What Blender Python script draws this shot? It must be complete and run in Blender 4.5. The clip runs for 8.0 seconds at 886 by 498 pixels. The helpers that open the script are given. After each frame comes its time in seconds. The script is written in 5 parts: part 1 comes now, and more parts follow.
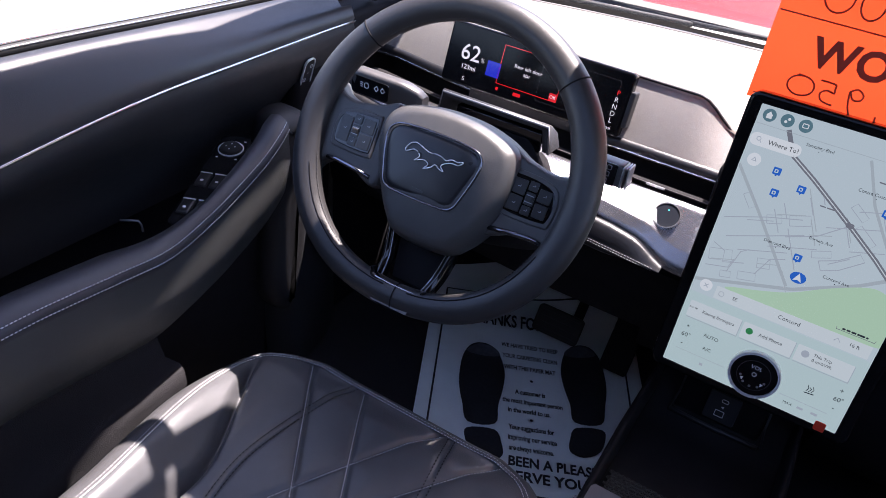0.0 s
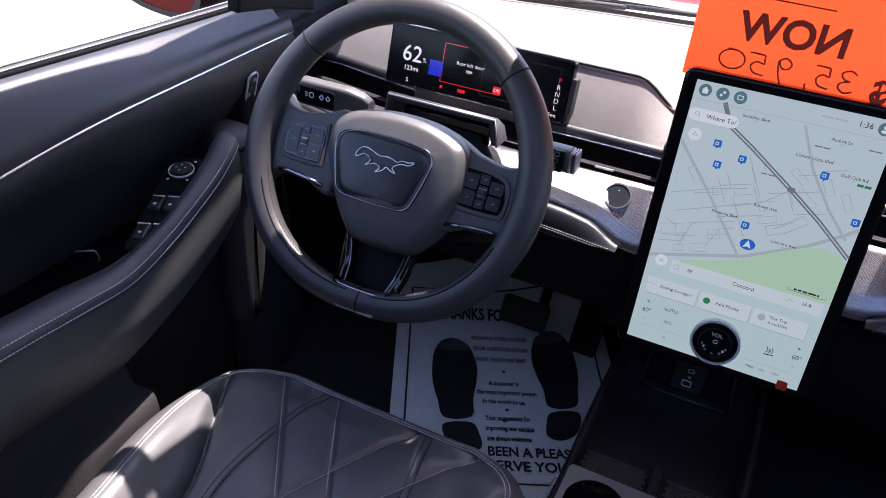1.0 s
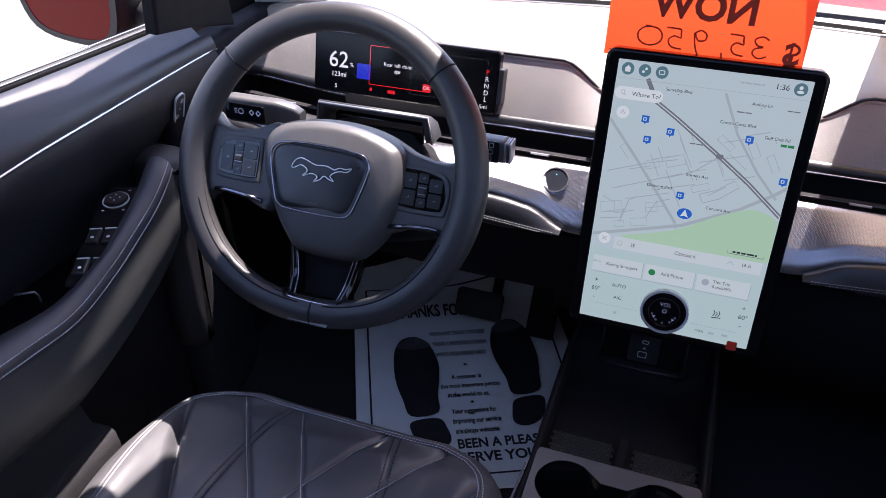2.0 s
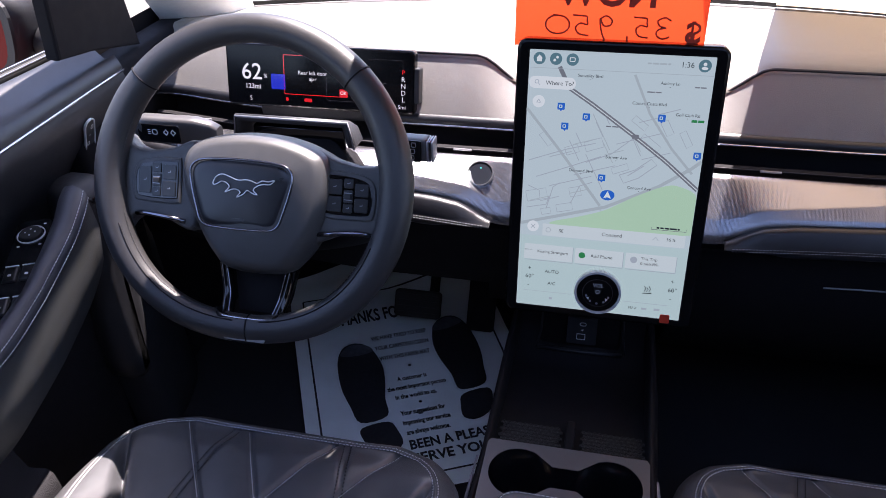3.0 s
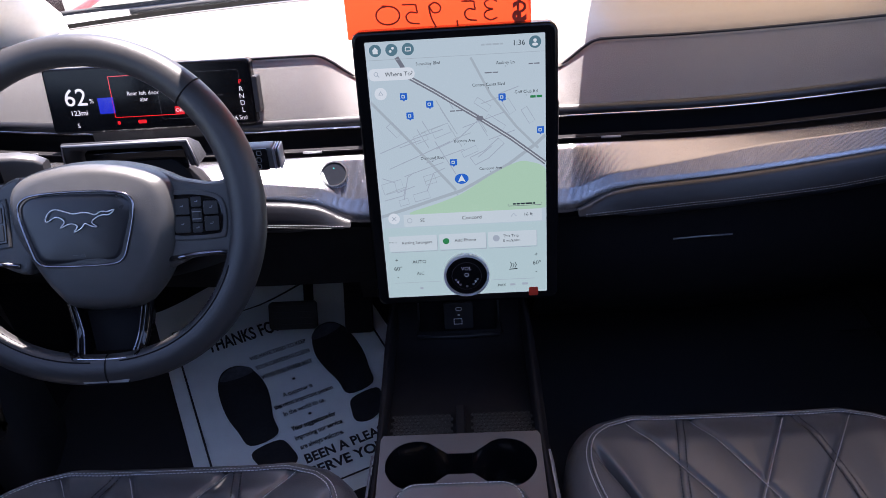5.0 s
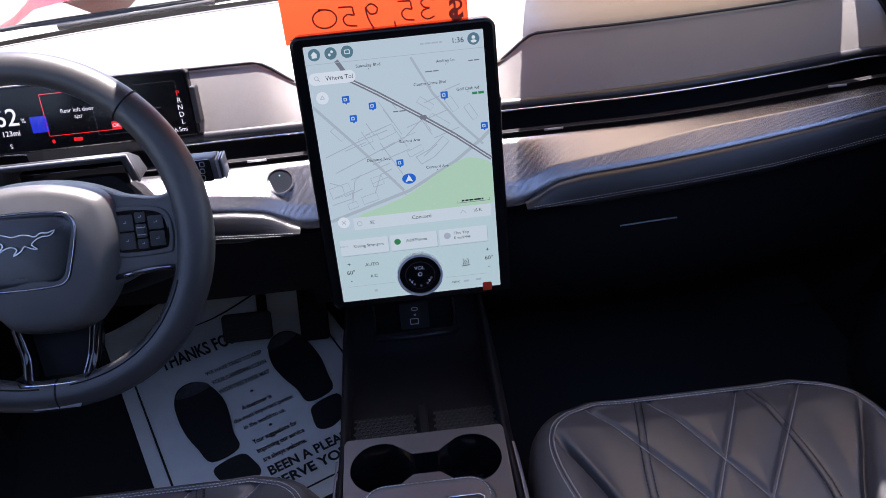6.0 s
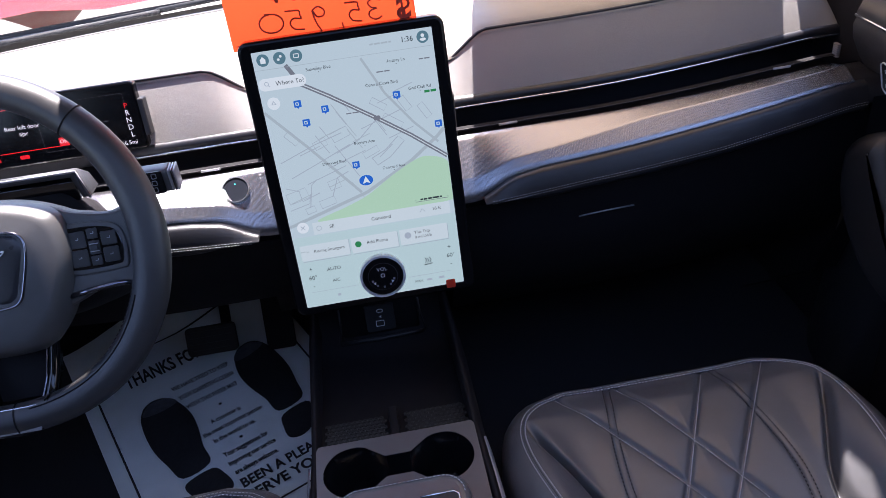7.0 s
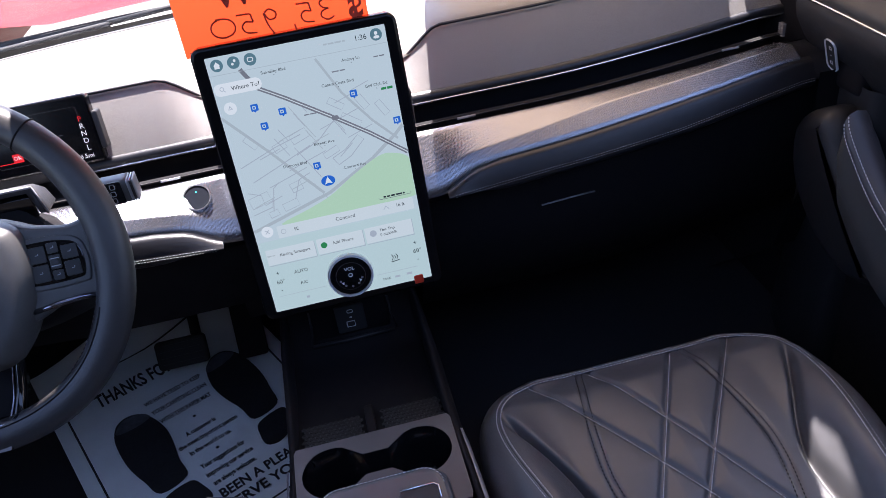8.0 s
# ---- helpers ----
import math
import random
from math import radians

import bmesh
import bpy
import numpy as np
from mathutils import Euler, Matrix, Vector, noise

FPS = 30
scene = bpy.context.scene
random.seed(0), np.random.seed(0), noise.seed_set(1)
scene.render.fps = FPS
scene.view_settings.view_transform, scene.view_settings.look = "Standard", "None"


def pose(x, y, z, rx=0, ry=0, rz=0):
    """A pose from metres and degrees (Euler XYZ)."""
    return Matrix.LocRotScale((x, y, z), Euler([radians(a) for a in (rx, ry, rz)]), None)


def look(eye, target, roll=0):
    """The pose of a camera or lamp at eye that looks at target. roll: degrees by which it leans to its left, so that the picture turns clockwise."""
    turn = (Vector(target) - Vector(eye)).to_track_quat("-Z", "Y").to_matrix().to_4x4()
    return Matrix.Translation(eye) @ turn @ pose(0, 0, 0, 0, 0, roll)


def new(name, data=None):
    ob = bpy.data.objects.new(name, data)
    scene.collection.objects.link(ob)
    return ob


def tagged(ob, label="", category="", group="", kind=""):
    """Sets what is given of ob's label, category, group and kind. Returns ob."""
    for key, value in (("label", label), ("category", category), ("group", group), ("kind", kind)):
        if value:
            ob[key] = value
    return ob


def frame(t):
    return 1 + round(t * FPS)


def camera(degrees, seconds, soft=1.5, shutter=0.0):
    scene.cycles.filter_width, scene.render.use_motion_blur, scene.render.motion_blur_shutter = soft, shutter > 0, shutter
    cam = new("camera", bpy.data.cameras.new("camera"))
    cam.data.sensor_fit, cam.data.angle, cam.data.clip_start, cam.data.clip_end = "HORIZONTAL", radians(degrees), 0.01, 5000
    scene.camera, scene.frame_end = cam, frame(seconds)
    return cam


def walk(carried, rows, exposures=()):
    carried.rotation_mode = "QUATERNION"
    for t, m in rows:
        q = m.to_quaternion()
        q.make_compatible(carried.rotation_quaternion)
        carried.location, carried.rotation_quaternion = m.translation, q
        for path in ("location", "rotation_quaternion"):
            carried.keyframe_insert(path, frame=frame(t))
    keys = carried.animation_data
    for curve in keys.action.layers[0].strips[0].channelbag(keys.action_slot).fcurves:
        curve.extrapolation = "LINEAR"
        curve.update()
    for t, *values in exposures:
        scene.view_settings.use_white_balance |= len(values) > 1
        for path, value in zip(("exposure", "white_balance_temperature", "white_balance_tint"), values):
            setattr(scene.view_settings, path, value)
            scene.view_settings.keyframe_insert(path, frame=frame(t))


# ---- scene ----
cam = camera(59.64, 8.0, soft=0.75)
# seconds, eye, turn (Euler XYZ degrees)
PATH = [
    (0.0, -0.0207, -0.8573, 1.0145, 56.19, -6.74, 31.56),
    (0.5, -0.0163, -0.8618, 1.0181, 56.35, -5.17, 29.23),
    (1.0, -0.0116, -0.8640, 1.0208, 56.61, -3.66, 26.27),
    (1.5, -0.0075, -0.8646, 1.0253, 56.60, -1.84, 23.03),
    (3.0, -0.0011, -0.8660, 1.0265, 56.58, 1.66, 12.72),
    (3.5, 0.0051, -0.8635, 1.0252, 56.49, 2.38, 8.91),
    (4.0, 0.0094, -0.8594, 1.0219, 56.34, 2.64, 5.72),
    (5.5, 0.0109, -0.8625, 1.0186, 55.79, 4.06, -2.17),
    (6.0, 0.0103, -0.8632, 1.0184, 55.66, 4.50, -4.66),
    (6.5, 0.0125, -0.8624, 1.0160, 55.45, 5.00, -6.86),
    (7.0, 0.0153, -0.8643, 1.0155, 55.35, 5.71, -8.61),
    (7.5, 0.0192, -0.8679, 1.0134, 55.15, 6.53, -10.36),
    (8.0, 0.0171, -0.8739, 1.0107, 55.05, 7.17, -12.43),
]
walk(cam, [(t, pose(x, y, z, rx, ry, rz)) for t, x, y, z, rx, ry, rz in PATH], exposures=[(0.0, 2.42, 6350, 27), (3.5, 2.50, 6300, 27), (8.0, 2.66, 6150, 25)])

# ---- world and sun ----
SUN_WAY = Vector((0.123, 0.42, 1.0)).normalized()  # towards the sun
world = bpy.data.worlds.new("world")
scene.world = world
world.use_nodes = True
wn = world.node_tree
sky = wn.nodes.new("ShaderNodeTexSky")
sky.sky_type, sky.sun_disc = "NISHITA", False
sky.sun_elevation = math.asin(SUN_WAY.z)
sky.sun_rotation = math.atan2(SUN_WAY.x, SUN_WAY.y)
wn.links.new(sky.outputs[0], wn.nodes["Background"].inputs[0])
wn.nodes["Background"].inputs[1].default_value = 0.11
sun = new("sun", bpy.data.lights.new("sun", "SUN"))
sun.data.energy, sun.data.angle, sun.data.color = 5.0, radians(0.5), (1.0, 0.945, 0.83)
sun.matrix_world = look(SUN_WAY * 8, (0, 0, 0))


# ---- materials ----
def mat(name, color, rough=0.5, metal=0.0, vary=0.15, scale=40.0, bump=0.0, bump_scale=400.0, spec=0.5, coat=0.0, fine=None, detail=3.0):
    """A principled surface with colour varied by two noises, and a fine relief."""
    m = bpy.data.materials.new(name)
    m.use_nodes = True
    nt = m.node_tree
    p = nt.nodes["Principled BSDF"]
    p.inputs["Roughness"].default_value, p.inputs["Metallic"].default_value = rough, metal
    p.inputs["Specular IOR Level"].default_value = spec
    p.inputs["Coat Weight"].default_value = coat
    p.inputs["Coat Roughness"].default_value = 0.05
    tc = nt.nodes.new("ShaderNodeTexCoord")
    n1 = nt.nodes.new("ShaderNodeTexNoise")
    n1.inputs["Scale"].default_value, n1.inputs["Detail"].default_value = scale, detail
    n2 = nt.nodes.new("ShaderNodeTexNoise")
    n2.inputs["Scale"].default_value, n2.inputs["Detail"].default_value = scale * 0.12, 4
    nt.links.new(tc.outputs["Object"], n1.inputs["Vector"])
    nt.links.new(tc.outputs["Object"], n2.inputs["Vector"])
    add = nt.nodes.new("ShaderNodeMath")
    add.operation = "ADD"
    nt.links.new(n1.outputs[0], add.inputs[0])
    nt.links.new(n2.outputs[0], add.inputs[1])
    ramp = nt.nodes.new("ShaderNodeMapRange")
    ramp.inputs[1].default_value, ramp.inputs[2].default_value = 0.6, 1.4
    ramp.inputs[3].default_value, ramp.inputs[4].default_value = 1 - vary, 1 + vary
    nt.links.new(add.outputs[0], ramp.inputs[0])
    mul = nt.nodes.new("ShaderNodeVectorMath")
    mul.operation = "SCALE"
    mul.inputs[0].default_value = color
    nt.links.new(ramp.outputs[0], mul.inputs["Scale"])
    nt.links.new(mul.outputs[0], p.inputs["Base Color"])
    rr = nt.nodes.new("ShaderNodeMapRange")
    rr.inputs[1].default_value, rr.inputs[2].default_value = 0.6, 1.4
    rr.inputs[3].default_value, rr.inputs[4].default_value = max(0.02, rough * 0.88), min(1, rough * 1.12)
    nt.links.new(add.outputs[0], rr.inputs[0])
    nt.links.new(rr.outputs[0], p.inputs["Roughness"])
    if bump:
        if fine == "grain":
            v = nt.nodes.new("ShaderNodeTexVoronoi")
            v.feature = "DISTANCE_TO_EDGE"
        else:
            v = nt.nodes.new("ShaderNodeTexNoise")
        v.inputs["Scale"].default_value = bump_scale
        nt.links.new(tc.outputs["Object"], v.inputs["Vector"])
        b = nt.nodes.new("ShaderNodeBump")
        b.inputs["Strength"].default_value, b.inputs["Distance"].default_value = bump, 0.001
        nt.links.new(v.outputs[0], b.inputs["Height"])
        nt.links.new(b.outputs[0], p.inputs["Normal"])
    return m


def glow(name, color, strength=1.0):
    m = bpy.data.materials.new(name)
    m.use_nodes = True
    p = m.node_tree.nodes["Principled BSDF"]
    p.inputs["Base Color"].default_value = (0.01, 0.01, 0.01, 1)
    p.inputs["Roughness"].default_value = 0.12
    p.inputs["Emission Color"].default_value = (*color, 1)
    p.inputs["Emission Strength"].default_value = strength
    return m


def glass(name, tint=(1, 1, 1), gloss=0.06):
    m = bpy.data.materials.new(name)
    m.use_nodes = True
    nt = m.node_tree
    out = nt.nodes["Material Output"]
    nt.nodes.remove(nt.nodes["Principled BSDF"])
    tr, gl, mx = nt.nodes.new("ShaderNodeBsdfTransparent"), nt.nodes.new("ShaderNodeBsdfGlossy"), nt.nodes.new("ShaderNodeMixShader")
    tr.inputs[0].default_value = (*tint, 1)
    gl.inputs["Roughness"].default_value = 0.02
    mx.inputs[0].default_value = gloss
    nt.links.new(tr.outputs[0], mx.inputs[1])
    nt.links.new(gl.outputs[0], mx.inputs[2])
    nt.links.new(mx.outputs[0], out.inputs[0])
    return m


M = {}
M["leather"] = mat("black_leather", (0.034, 0.034, 0.039), 0.42, vary=0.12, scale=60, bump=0.25, bump_scale=900, fine="grain")
M["upper_pad"] = mat("black_upper_door_pad", (0.016, 0.017, 0.020), 0.42, vary=0.1, scale=60, bump=0.2, bump_scale=900, fine="grain")
M["side_vinyl"] = mat("grey_side_vinyl", (0.046, 0.048, 0.048), 0.45, vary=0.12, scale=50, bump=0.3, bump_scale=900, fine="grain")
# darker copy of the leather: the dash pad's shade is in the colour
M["shaded_leather"] = mat("leather_darkened_for_shade", (0.011, 0.011, 0.0135), 0.36, vary=0.12, scale=60, bump=0.2, bump_scale=900, fine="grain")
M["stalk"] = mat("satin_grey_plastic", (0.055, 0.054, 0.056), 0.38, vary=0.08, scale=60)
# pale thread darkened the same way, for the shaded pad
M["shaded_thread"] = mat("thread_darkened_for_shade", (0.22, 0.22, 0.23), 0.8, vary=0.1, scale=500)
M["rim_leather"] = mat("wheel_leather", (0.030, 0.029, 0.030), 0.42, vary=0.12, scale=70, bump=0.15, bump_scale=1100, fine="grain")
M["seat"] = mat("charcoal_seat_leather", (0.067, 0.067, 0.070), 0.35, vary=0.08, scale=70, bump=0.2, bump_scale=1000, fine="grain")
M["plastic"] = mat("black_grained_plastic", (0.014, 0.014, 0.016), 0.55, vary=0.15, scale=80, bump=0.3, bump_scale=1400)
M["airbag"] = mat("airbag_cover_vinyl", (0.056, 0.055, 0.055), 0.42, vary=0.1, scale=90, bump=0.22, bump_scale=1500)
M["badge"] = mat("smooth_badge_vinyl", (0.014, 0.0145, 0.017), 0.30, vary=0.08, scale=60)
M["button_cap"] = mat("glossy_slate_cap", (0.012, 0.014, 0.019), 0.25, vary=0.05, spec=0.2)
M["emblem"] = mat("bright_silver", (0.78, 0.79, 0.82), 0.35, metal=0.25, vary=0.03)
M["gloss"] = mat("gloss_black", (0.006, 0.006, 0.007), 0.08, vary=0.1, spec=0.6)
M["dark"] = mat("matte_black", (0.0062, 0.0056, 0.007), 0.75, vary=0.2, scale=50, spec=0.2)
M["carpet"] = mat("black_carpet", (0.013, 0.012, 0.014), 0.95, vary=0.4, scale=300, bump=0.9, bump_scale=700)
M["chrome"] = mat("satin_chrome", (0.62, 0.63, 0.66), 0.22, metal=1.0, vary=0.05)
M["dark_chrome"] = mat("dark_chrome", (0.20, 0.20, 0.23), 0.18, metal=1.0, vary=0.05)
M["satin"] = mat("satin_silver_plastic", (0.30, 0.30, 0.32), 0.38, metal=0.6, vary=0.06)
M["thread"] = mat("pale_grey_thread", (0.55, 0.55, 0.56), 0.8, vary=0.1, scale=500)
M["dark_thread"] = mat("dark_thread", (0.010, 0.010, 0.011), 0.8, vary=0.1, scale=500)
M["dash_top"] = mat("dash_top_vinyl", (0.21, 0.195, 0.165), 0.5, vary=0.12, scale=60, bump=0.35, bump_scale=800, fine="grain")
M["pillar"] = mat("pale_grey_pillar_cloth", (0.62, 0.60, 0.56), 0.85, vary=0.06, scale=120, bump=0.3, bump_scale=1500)
M["headliner"] = mat("headliner_cloth", (0.10, 0.10, 0.10), 0.95, vary=0.06, scale=120)
M["red_paint"] = mat("red_metallic_paint", (0.15, 0.0035, 0.002), 0.45, vary=0.06, coat=0.04, spec=0.15)
M["rubber"] = mat("black_rubber", (0.012, 0.012, 0.012), 0.7, vary=0.2)
M["orange"] = mat("fluorescent_orange_paper", (0.90, 0.065, 0.012), 0.75, vary=0.05, scale=25)
M["ink"] = mat("black_ink", (0.018, 0.018, 0.021), 0.7, vary=0.7, scale=160, detail=8)
M["brown_ink"] = mat("marker_ink_through_paper", (0.30, 0.022, 0.008), 0.7, vary=0.1, scale=200)
M["pale_ink"] = mat("mottled_grey_ink", (0.10, 0.105, 0.12), 0.75, vary=0.5, scale=90, detail=7)
M["paper"] = mat("white_paper", (0.85, 0.905, 0.90), 0.8, vary=0.10, scale=14, bump=0.25, bump_scale=40, detail=6)
M["concrete"] = mat("pale_concrete", (0.098, 0.093, 0.081), 0.9, vary=0.15, scale=3, bump=0.4, bump_scale=60, detail=8)
M["windshield"] = glass("windshield_glass", (0.95, 0.97, 0.96), 0.04)
M["white_mark"] = mat("white_print", (0.70, 0.70, 0.72), 0.6, vary=0.03)
M["panel_glass"] = mat("dark_panel_glass", (0.004, 0.004, 0.005), 0.18, vary=0.05, spec=0.18)
M["wheel_thread"] = mat("grey_thread", (0.055, 0.055, 0.058), 0.8, vary=0.1, scale=500)
M["grille"] = mat("dotted_grille", (0.10, 0.095, 0.09), 0.7, vary=0.5, scale=600)
M["foil"] = mat("beige_shade_sheet", (0.60, 0.52, 0.42), 0.8, vary=0.05)
M["grey_cowl"] = mat("weathered_cowl_plastic", (0.20, 0.195, 0.19), 0.5, vary=0.15, scale=30)
M["button"] = mat("button_plastic", (0.010, 0.0105, 0.012), 0.32, vary=0.1)

# thin sheets let daylight from behind shine through
def translucent(m, color, share):
    nt = m.node_tree
    tr, mx = nt.nodes.new("ShaderNodeBsdfTranslucent"), nt.nodes.new("ShaderNodeMixShader")
    tr.inputs[0].default_value = (*color, 1)
    mx.inputs[0].default_value = share
    nt.links.new(nt.nodes["Principled BSDF"].outputs[0], mx.inputs[1])
    nt.links.new(tr.outputs[0], mx.inputs[2])
    nt.links.new(mx.outputs[0], nt.nodes["Material Output"].inputs[0])


translucent(M["orange"], (0.95, 0.075, 0.018), 0.5)
translucent(M["foil"], (0.27, 0.21, 0.15), 0.7)

def speckled(name, dark, light, scale, rough=0.8):
    """Woven speaker cloth: dark and pale threads mixed at thread size."""
    m = mat(name, (1, 1, 1), rough, vary=0.0, bump=0.5, bump_scale=scale)
    nt = m.node_tree
    tc = nt.nodes.new("ShaderNodeTexCoord")
    n = nt.nodes.new("ShaderNodeTexNoise")
    n.inputs["Scale"].default_value, n.inputs["Detail"].default_value = scale, 1
    r = nt.nodes.new("ShaderNodeValToRGB")
    r.color_ramp.elements[0].position, r.color_ramp.elements[1].position = 0.40, 0.60
    r.color_ramp.elements[0].color, r.color_ramp.elements[1].color = (*dark, 1), (*light, 1)
    nt.links.new(tc.outputs["Object"], n.inputs["Vector"])
    nt.links.new(n.outputs[0], r.inputs[0])
    nt.links.new(r.outputs[0], nt.nodes["Principled BSDF"].inputs["Base Color"])
    return m


def woven(name):
    """Pressed metal-look trim with a fine zigzag weave."""
    m = mat(name, (0.33, 0.33, 0.35), 0.21, metal=0.93, vary=0.05, scale=40)
    nt = m.node_tree
    tc = nt.nodes.new("ShaderNodeTexCoord")
    mp = nt.nodes.new("ShaderNodeMapping")
    mp.inputs["Scale"].default_value = (1, 1, 1)
    w1, w2 = nt.nodes.new("ShaderNodeTexWave"), nt.nodes.new("ShaderNodeTexWave")
    w1.wave_type = w2.wave_type = "BANDS"
    w1.bands_direction, w2.bands_direction = "X", "DIAGONAL"
    w1.inputs["Scale"].default_value, w2.inputs["Scale"].default_value = 210, 260
    w1.inputs["Distortion"].default_value = w2.inputs["Distortion"].default_value = 1.2
    nt.links.new(tc.outputs["Object"], mp.inputs[0])
    nt.links.new(mp.outputs[0], w1.inputs["Vector"])
    nt.links.new(mp.outputs[0], w2.inputs["Vector"])
    mn = nt.nodes.new("ShaderNodeMath")
    mn.operation = "MULTIPLY"
    nt.links.new(w1.outputs["Fac"], mn.inputs[0])
    nt.links.new(w2.outputs["Fac"], mn.inputs[1])
    b = nt.nodes.new("ShaderNodeBump")
    b.inputs["Strength"].default_value, b.inputs["Distance"].default_value = 0.22, 0.001
    nt.links.new(mn.outputs[0], b.inputs["Height"])
    nt.links.new(b.outputs[0], nt.nodes["Principled BSDF"].inputs["Normal"])
    return m


M["fabric"] = speckled("speaker_cloth", (0.112, 0.106, 0.104), (0.235, 0.225, 0.21), 1400)
M["woven"] = woven("woven_silver_trim")


# ---- mesh helpers ----
def to_mesh(name, verts, faces, smooth=True):
    me = bpy.data.meshes.new(name)
    me.from_pydata([tuple(v) for v in verts], [], faces)
    if smooth:
        me.polygons.foreach_set("use_smooth", [True] * len(me.polygons))
    me.update()
    return me


def part(name, me, material, parent=None, label=""):
    """Links a mesh (or bmesh) as one object, under a thing or a part."""
    if isinstance(me, bmesh.types.BMesh):
        bm, me = me, bpy.data.meshes.new(name)
        bm.to_mesh(me)
        bm.free()
    if not me.materials:
        me.materials.append(material)
    ob = new(name, me)
    if parent:
        ob.parent = parent
    return tagged(ob, label)


def thing(name, label, category, group="", kind=""):
    return tagged(new(name), label, category, group, kind)


def fix(bm):
    bmesh.ops.recalc_face_normals(bm, faces=bm.faces)
    return bm


def loft(rings, closed=False, cap=False):
    """A skin over rows of points; closed joins each row's ends, cap fills the first and last row."""
    n = len(rings[0])
    verts = [p for r in rings for p in r]
    faces = []
    for i in range(len(rings) - 1):
        for j in range(n if closed else n - 1):
            k = (j + 1) % n
            faces.append((i * n + j, i * n + k, (i + 1) * n + k, (i + 1) * n + j))
    if cap:
        faces += [tuple(reversed(range(n))), tuple(range((len(rings) - 1) * n, len(rings) * n))]
    bm = bmesh.new()
    me = to_mesh("loft", verts, faces)
    bm.from_mesh(me)
    bpy.data.meshes.remove(me)
    fix(bm)
    for f in bm.faces:
        f.smooth = len(f.verts) == 4
    return bm


def tube(points, r, closed=False, sides=8, squash=1.0, up=Vector((0, 0, 1))):
    """A round bar along points. r: a radius or one for each point."""
    pts = [Vector(p) for p in points]
    n = len(pts)
    rings = []
    for i, p in enumerate(pts):
        a = pts[(i - 1) % n] if closed or i else p
        b = pts[(i + 1) % n] if closed or i < n - 1 else p
        d = (b - a).normalized()
        s = d.cross(up)
        s = s.normalized() if s.length > 1e-4 else Vector((1, 0, 0))
        u = s.cross(d)
        q = r[i] if isinstance(r, (list, tuple)) else r
        rings.append([p + q * (math.cos(t) * s + squash * math.sin(t) * u) for t in [2 * math.pi * k / sides for k in range(sides)]])
    if closed:
        rings.append(rings[0])
    return loft(rings, True, not closed)


def smooth_line(points, steps=8, closed=False):
    """A Catmull-Rom curve through points."""
    p = [Vector(q) for q in points]
    n = len(p)
    out = []
    for i in range(n if closed else n - 1):
        a, b, c, d = (p[(i + k) % n] if closed else p[min(max(i + k, 0), n - 1)] for k in (-1, 0, 1, 2))
        for s in range(steps):
            t = s / steps
            out.append(0.5 * ((2 * b) + (c - a) * t + (2 * a - 5 * b + 4 * c - d) * t * t + (3 * b - a - 3 * c + d) * t ** 3))
    if not closed:
        out.append(p[-1])
    return out


def slab(outline, depth, m=Matrix(), bevel=0.0, seg=2, inset_top=0.0):
    """A plate: an outline in x, y, raised by depth in z, its upper edge rounded, set in the frame m."""
    bm = bmesh.new()
    lo = [bm.verts.new((x, y, 0)) for x, y in outline]
    bm.faces.new(lo)
    ret = bmesh.ops.extrude_face_region(bm, geom=bm.faces[:])
    top = [v for v in ret["geom"] if isinstance(v, bmesh.types.BMVert)]
    for v in top:
        v.co.z = depth
    fix(bm)
    if bevel:
        edges = [e for e in bm.edges if all(v in top for v in e.verts)]
        bmesh.ops.bevel(bm, geom=edges, offset=bevel, segments=seg, affect="EDGES", profile=0.5)
    bmesh.ops.transform(bm, matrix=m, verts=bm.verts)
    return bm


def ring_plate(outer, inner, depth, m=Matrix()):
    """A flat frame between two outlines of the same number of points."""
    n = len(outer)
    rows = [[(x, y, z) for x, y in o] for o, z in ((outer, 0), (outer, depth), (inner, depth), (inner, 0))]
    bm = loft(rows + [rows[0]], True)
    for f in bm.faces:
        f.smooth = False
    bmesh.ops.transform(bm, matrix=m, verts=bm.verts)
    return bm


def rounded(w, h, r, n=5, cx=0.0, cy=0.0):
    """The outline of a rectangle with round corners."""
    out = []
    for sx, sy, a in ((1, 1, 0), (-1, 1, 90), (-1, -1, 180), (1, -1, 270)):
        for k in range(n + 1):
            t = radians(a + 90 * k / n)
            out.append((cx + sx * (w / 2 - r) + r * math.cos(t), cy + sy * (h / 2 - r) + r * math.sin(t)))
    return out


def disc(r, n=32, cx=0.0, cy=0.0, ry=None):
    return [(cx + r * math.cos(2 * math.pi * k / n), cy + (ry or r) * math.sin(2 * math.pi * k / n)) for k in range(n)]


def soft_outline(points, steps=6):
    return [(p.x, p.y) for p in smooth_line([(x, y, 0) for x, y in points], steps, True)]


def box(lo, hi, bevel=0.0, seg=2):
    bm = bmesh.new()
    bmesh.ops.create_cube(bm, size=1)
    for v in bm.verts:
        v.co = Vector([(a + b) / 2 + c * (b - a) for a, b, c in zip(lo, hi, v.co)])
    if bevel:
        bmesh.ops.bevel(bm, geom=bm.edges[:], offset=bevel, segments=seg, affect="EDGES", profile=0.5)
        for f in bm.faces:
            f.smooth = True
    return bm


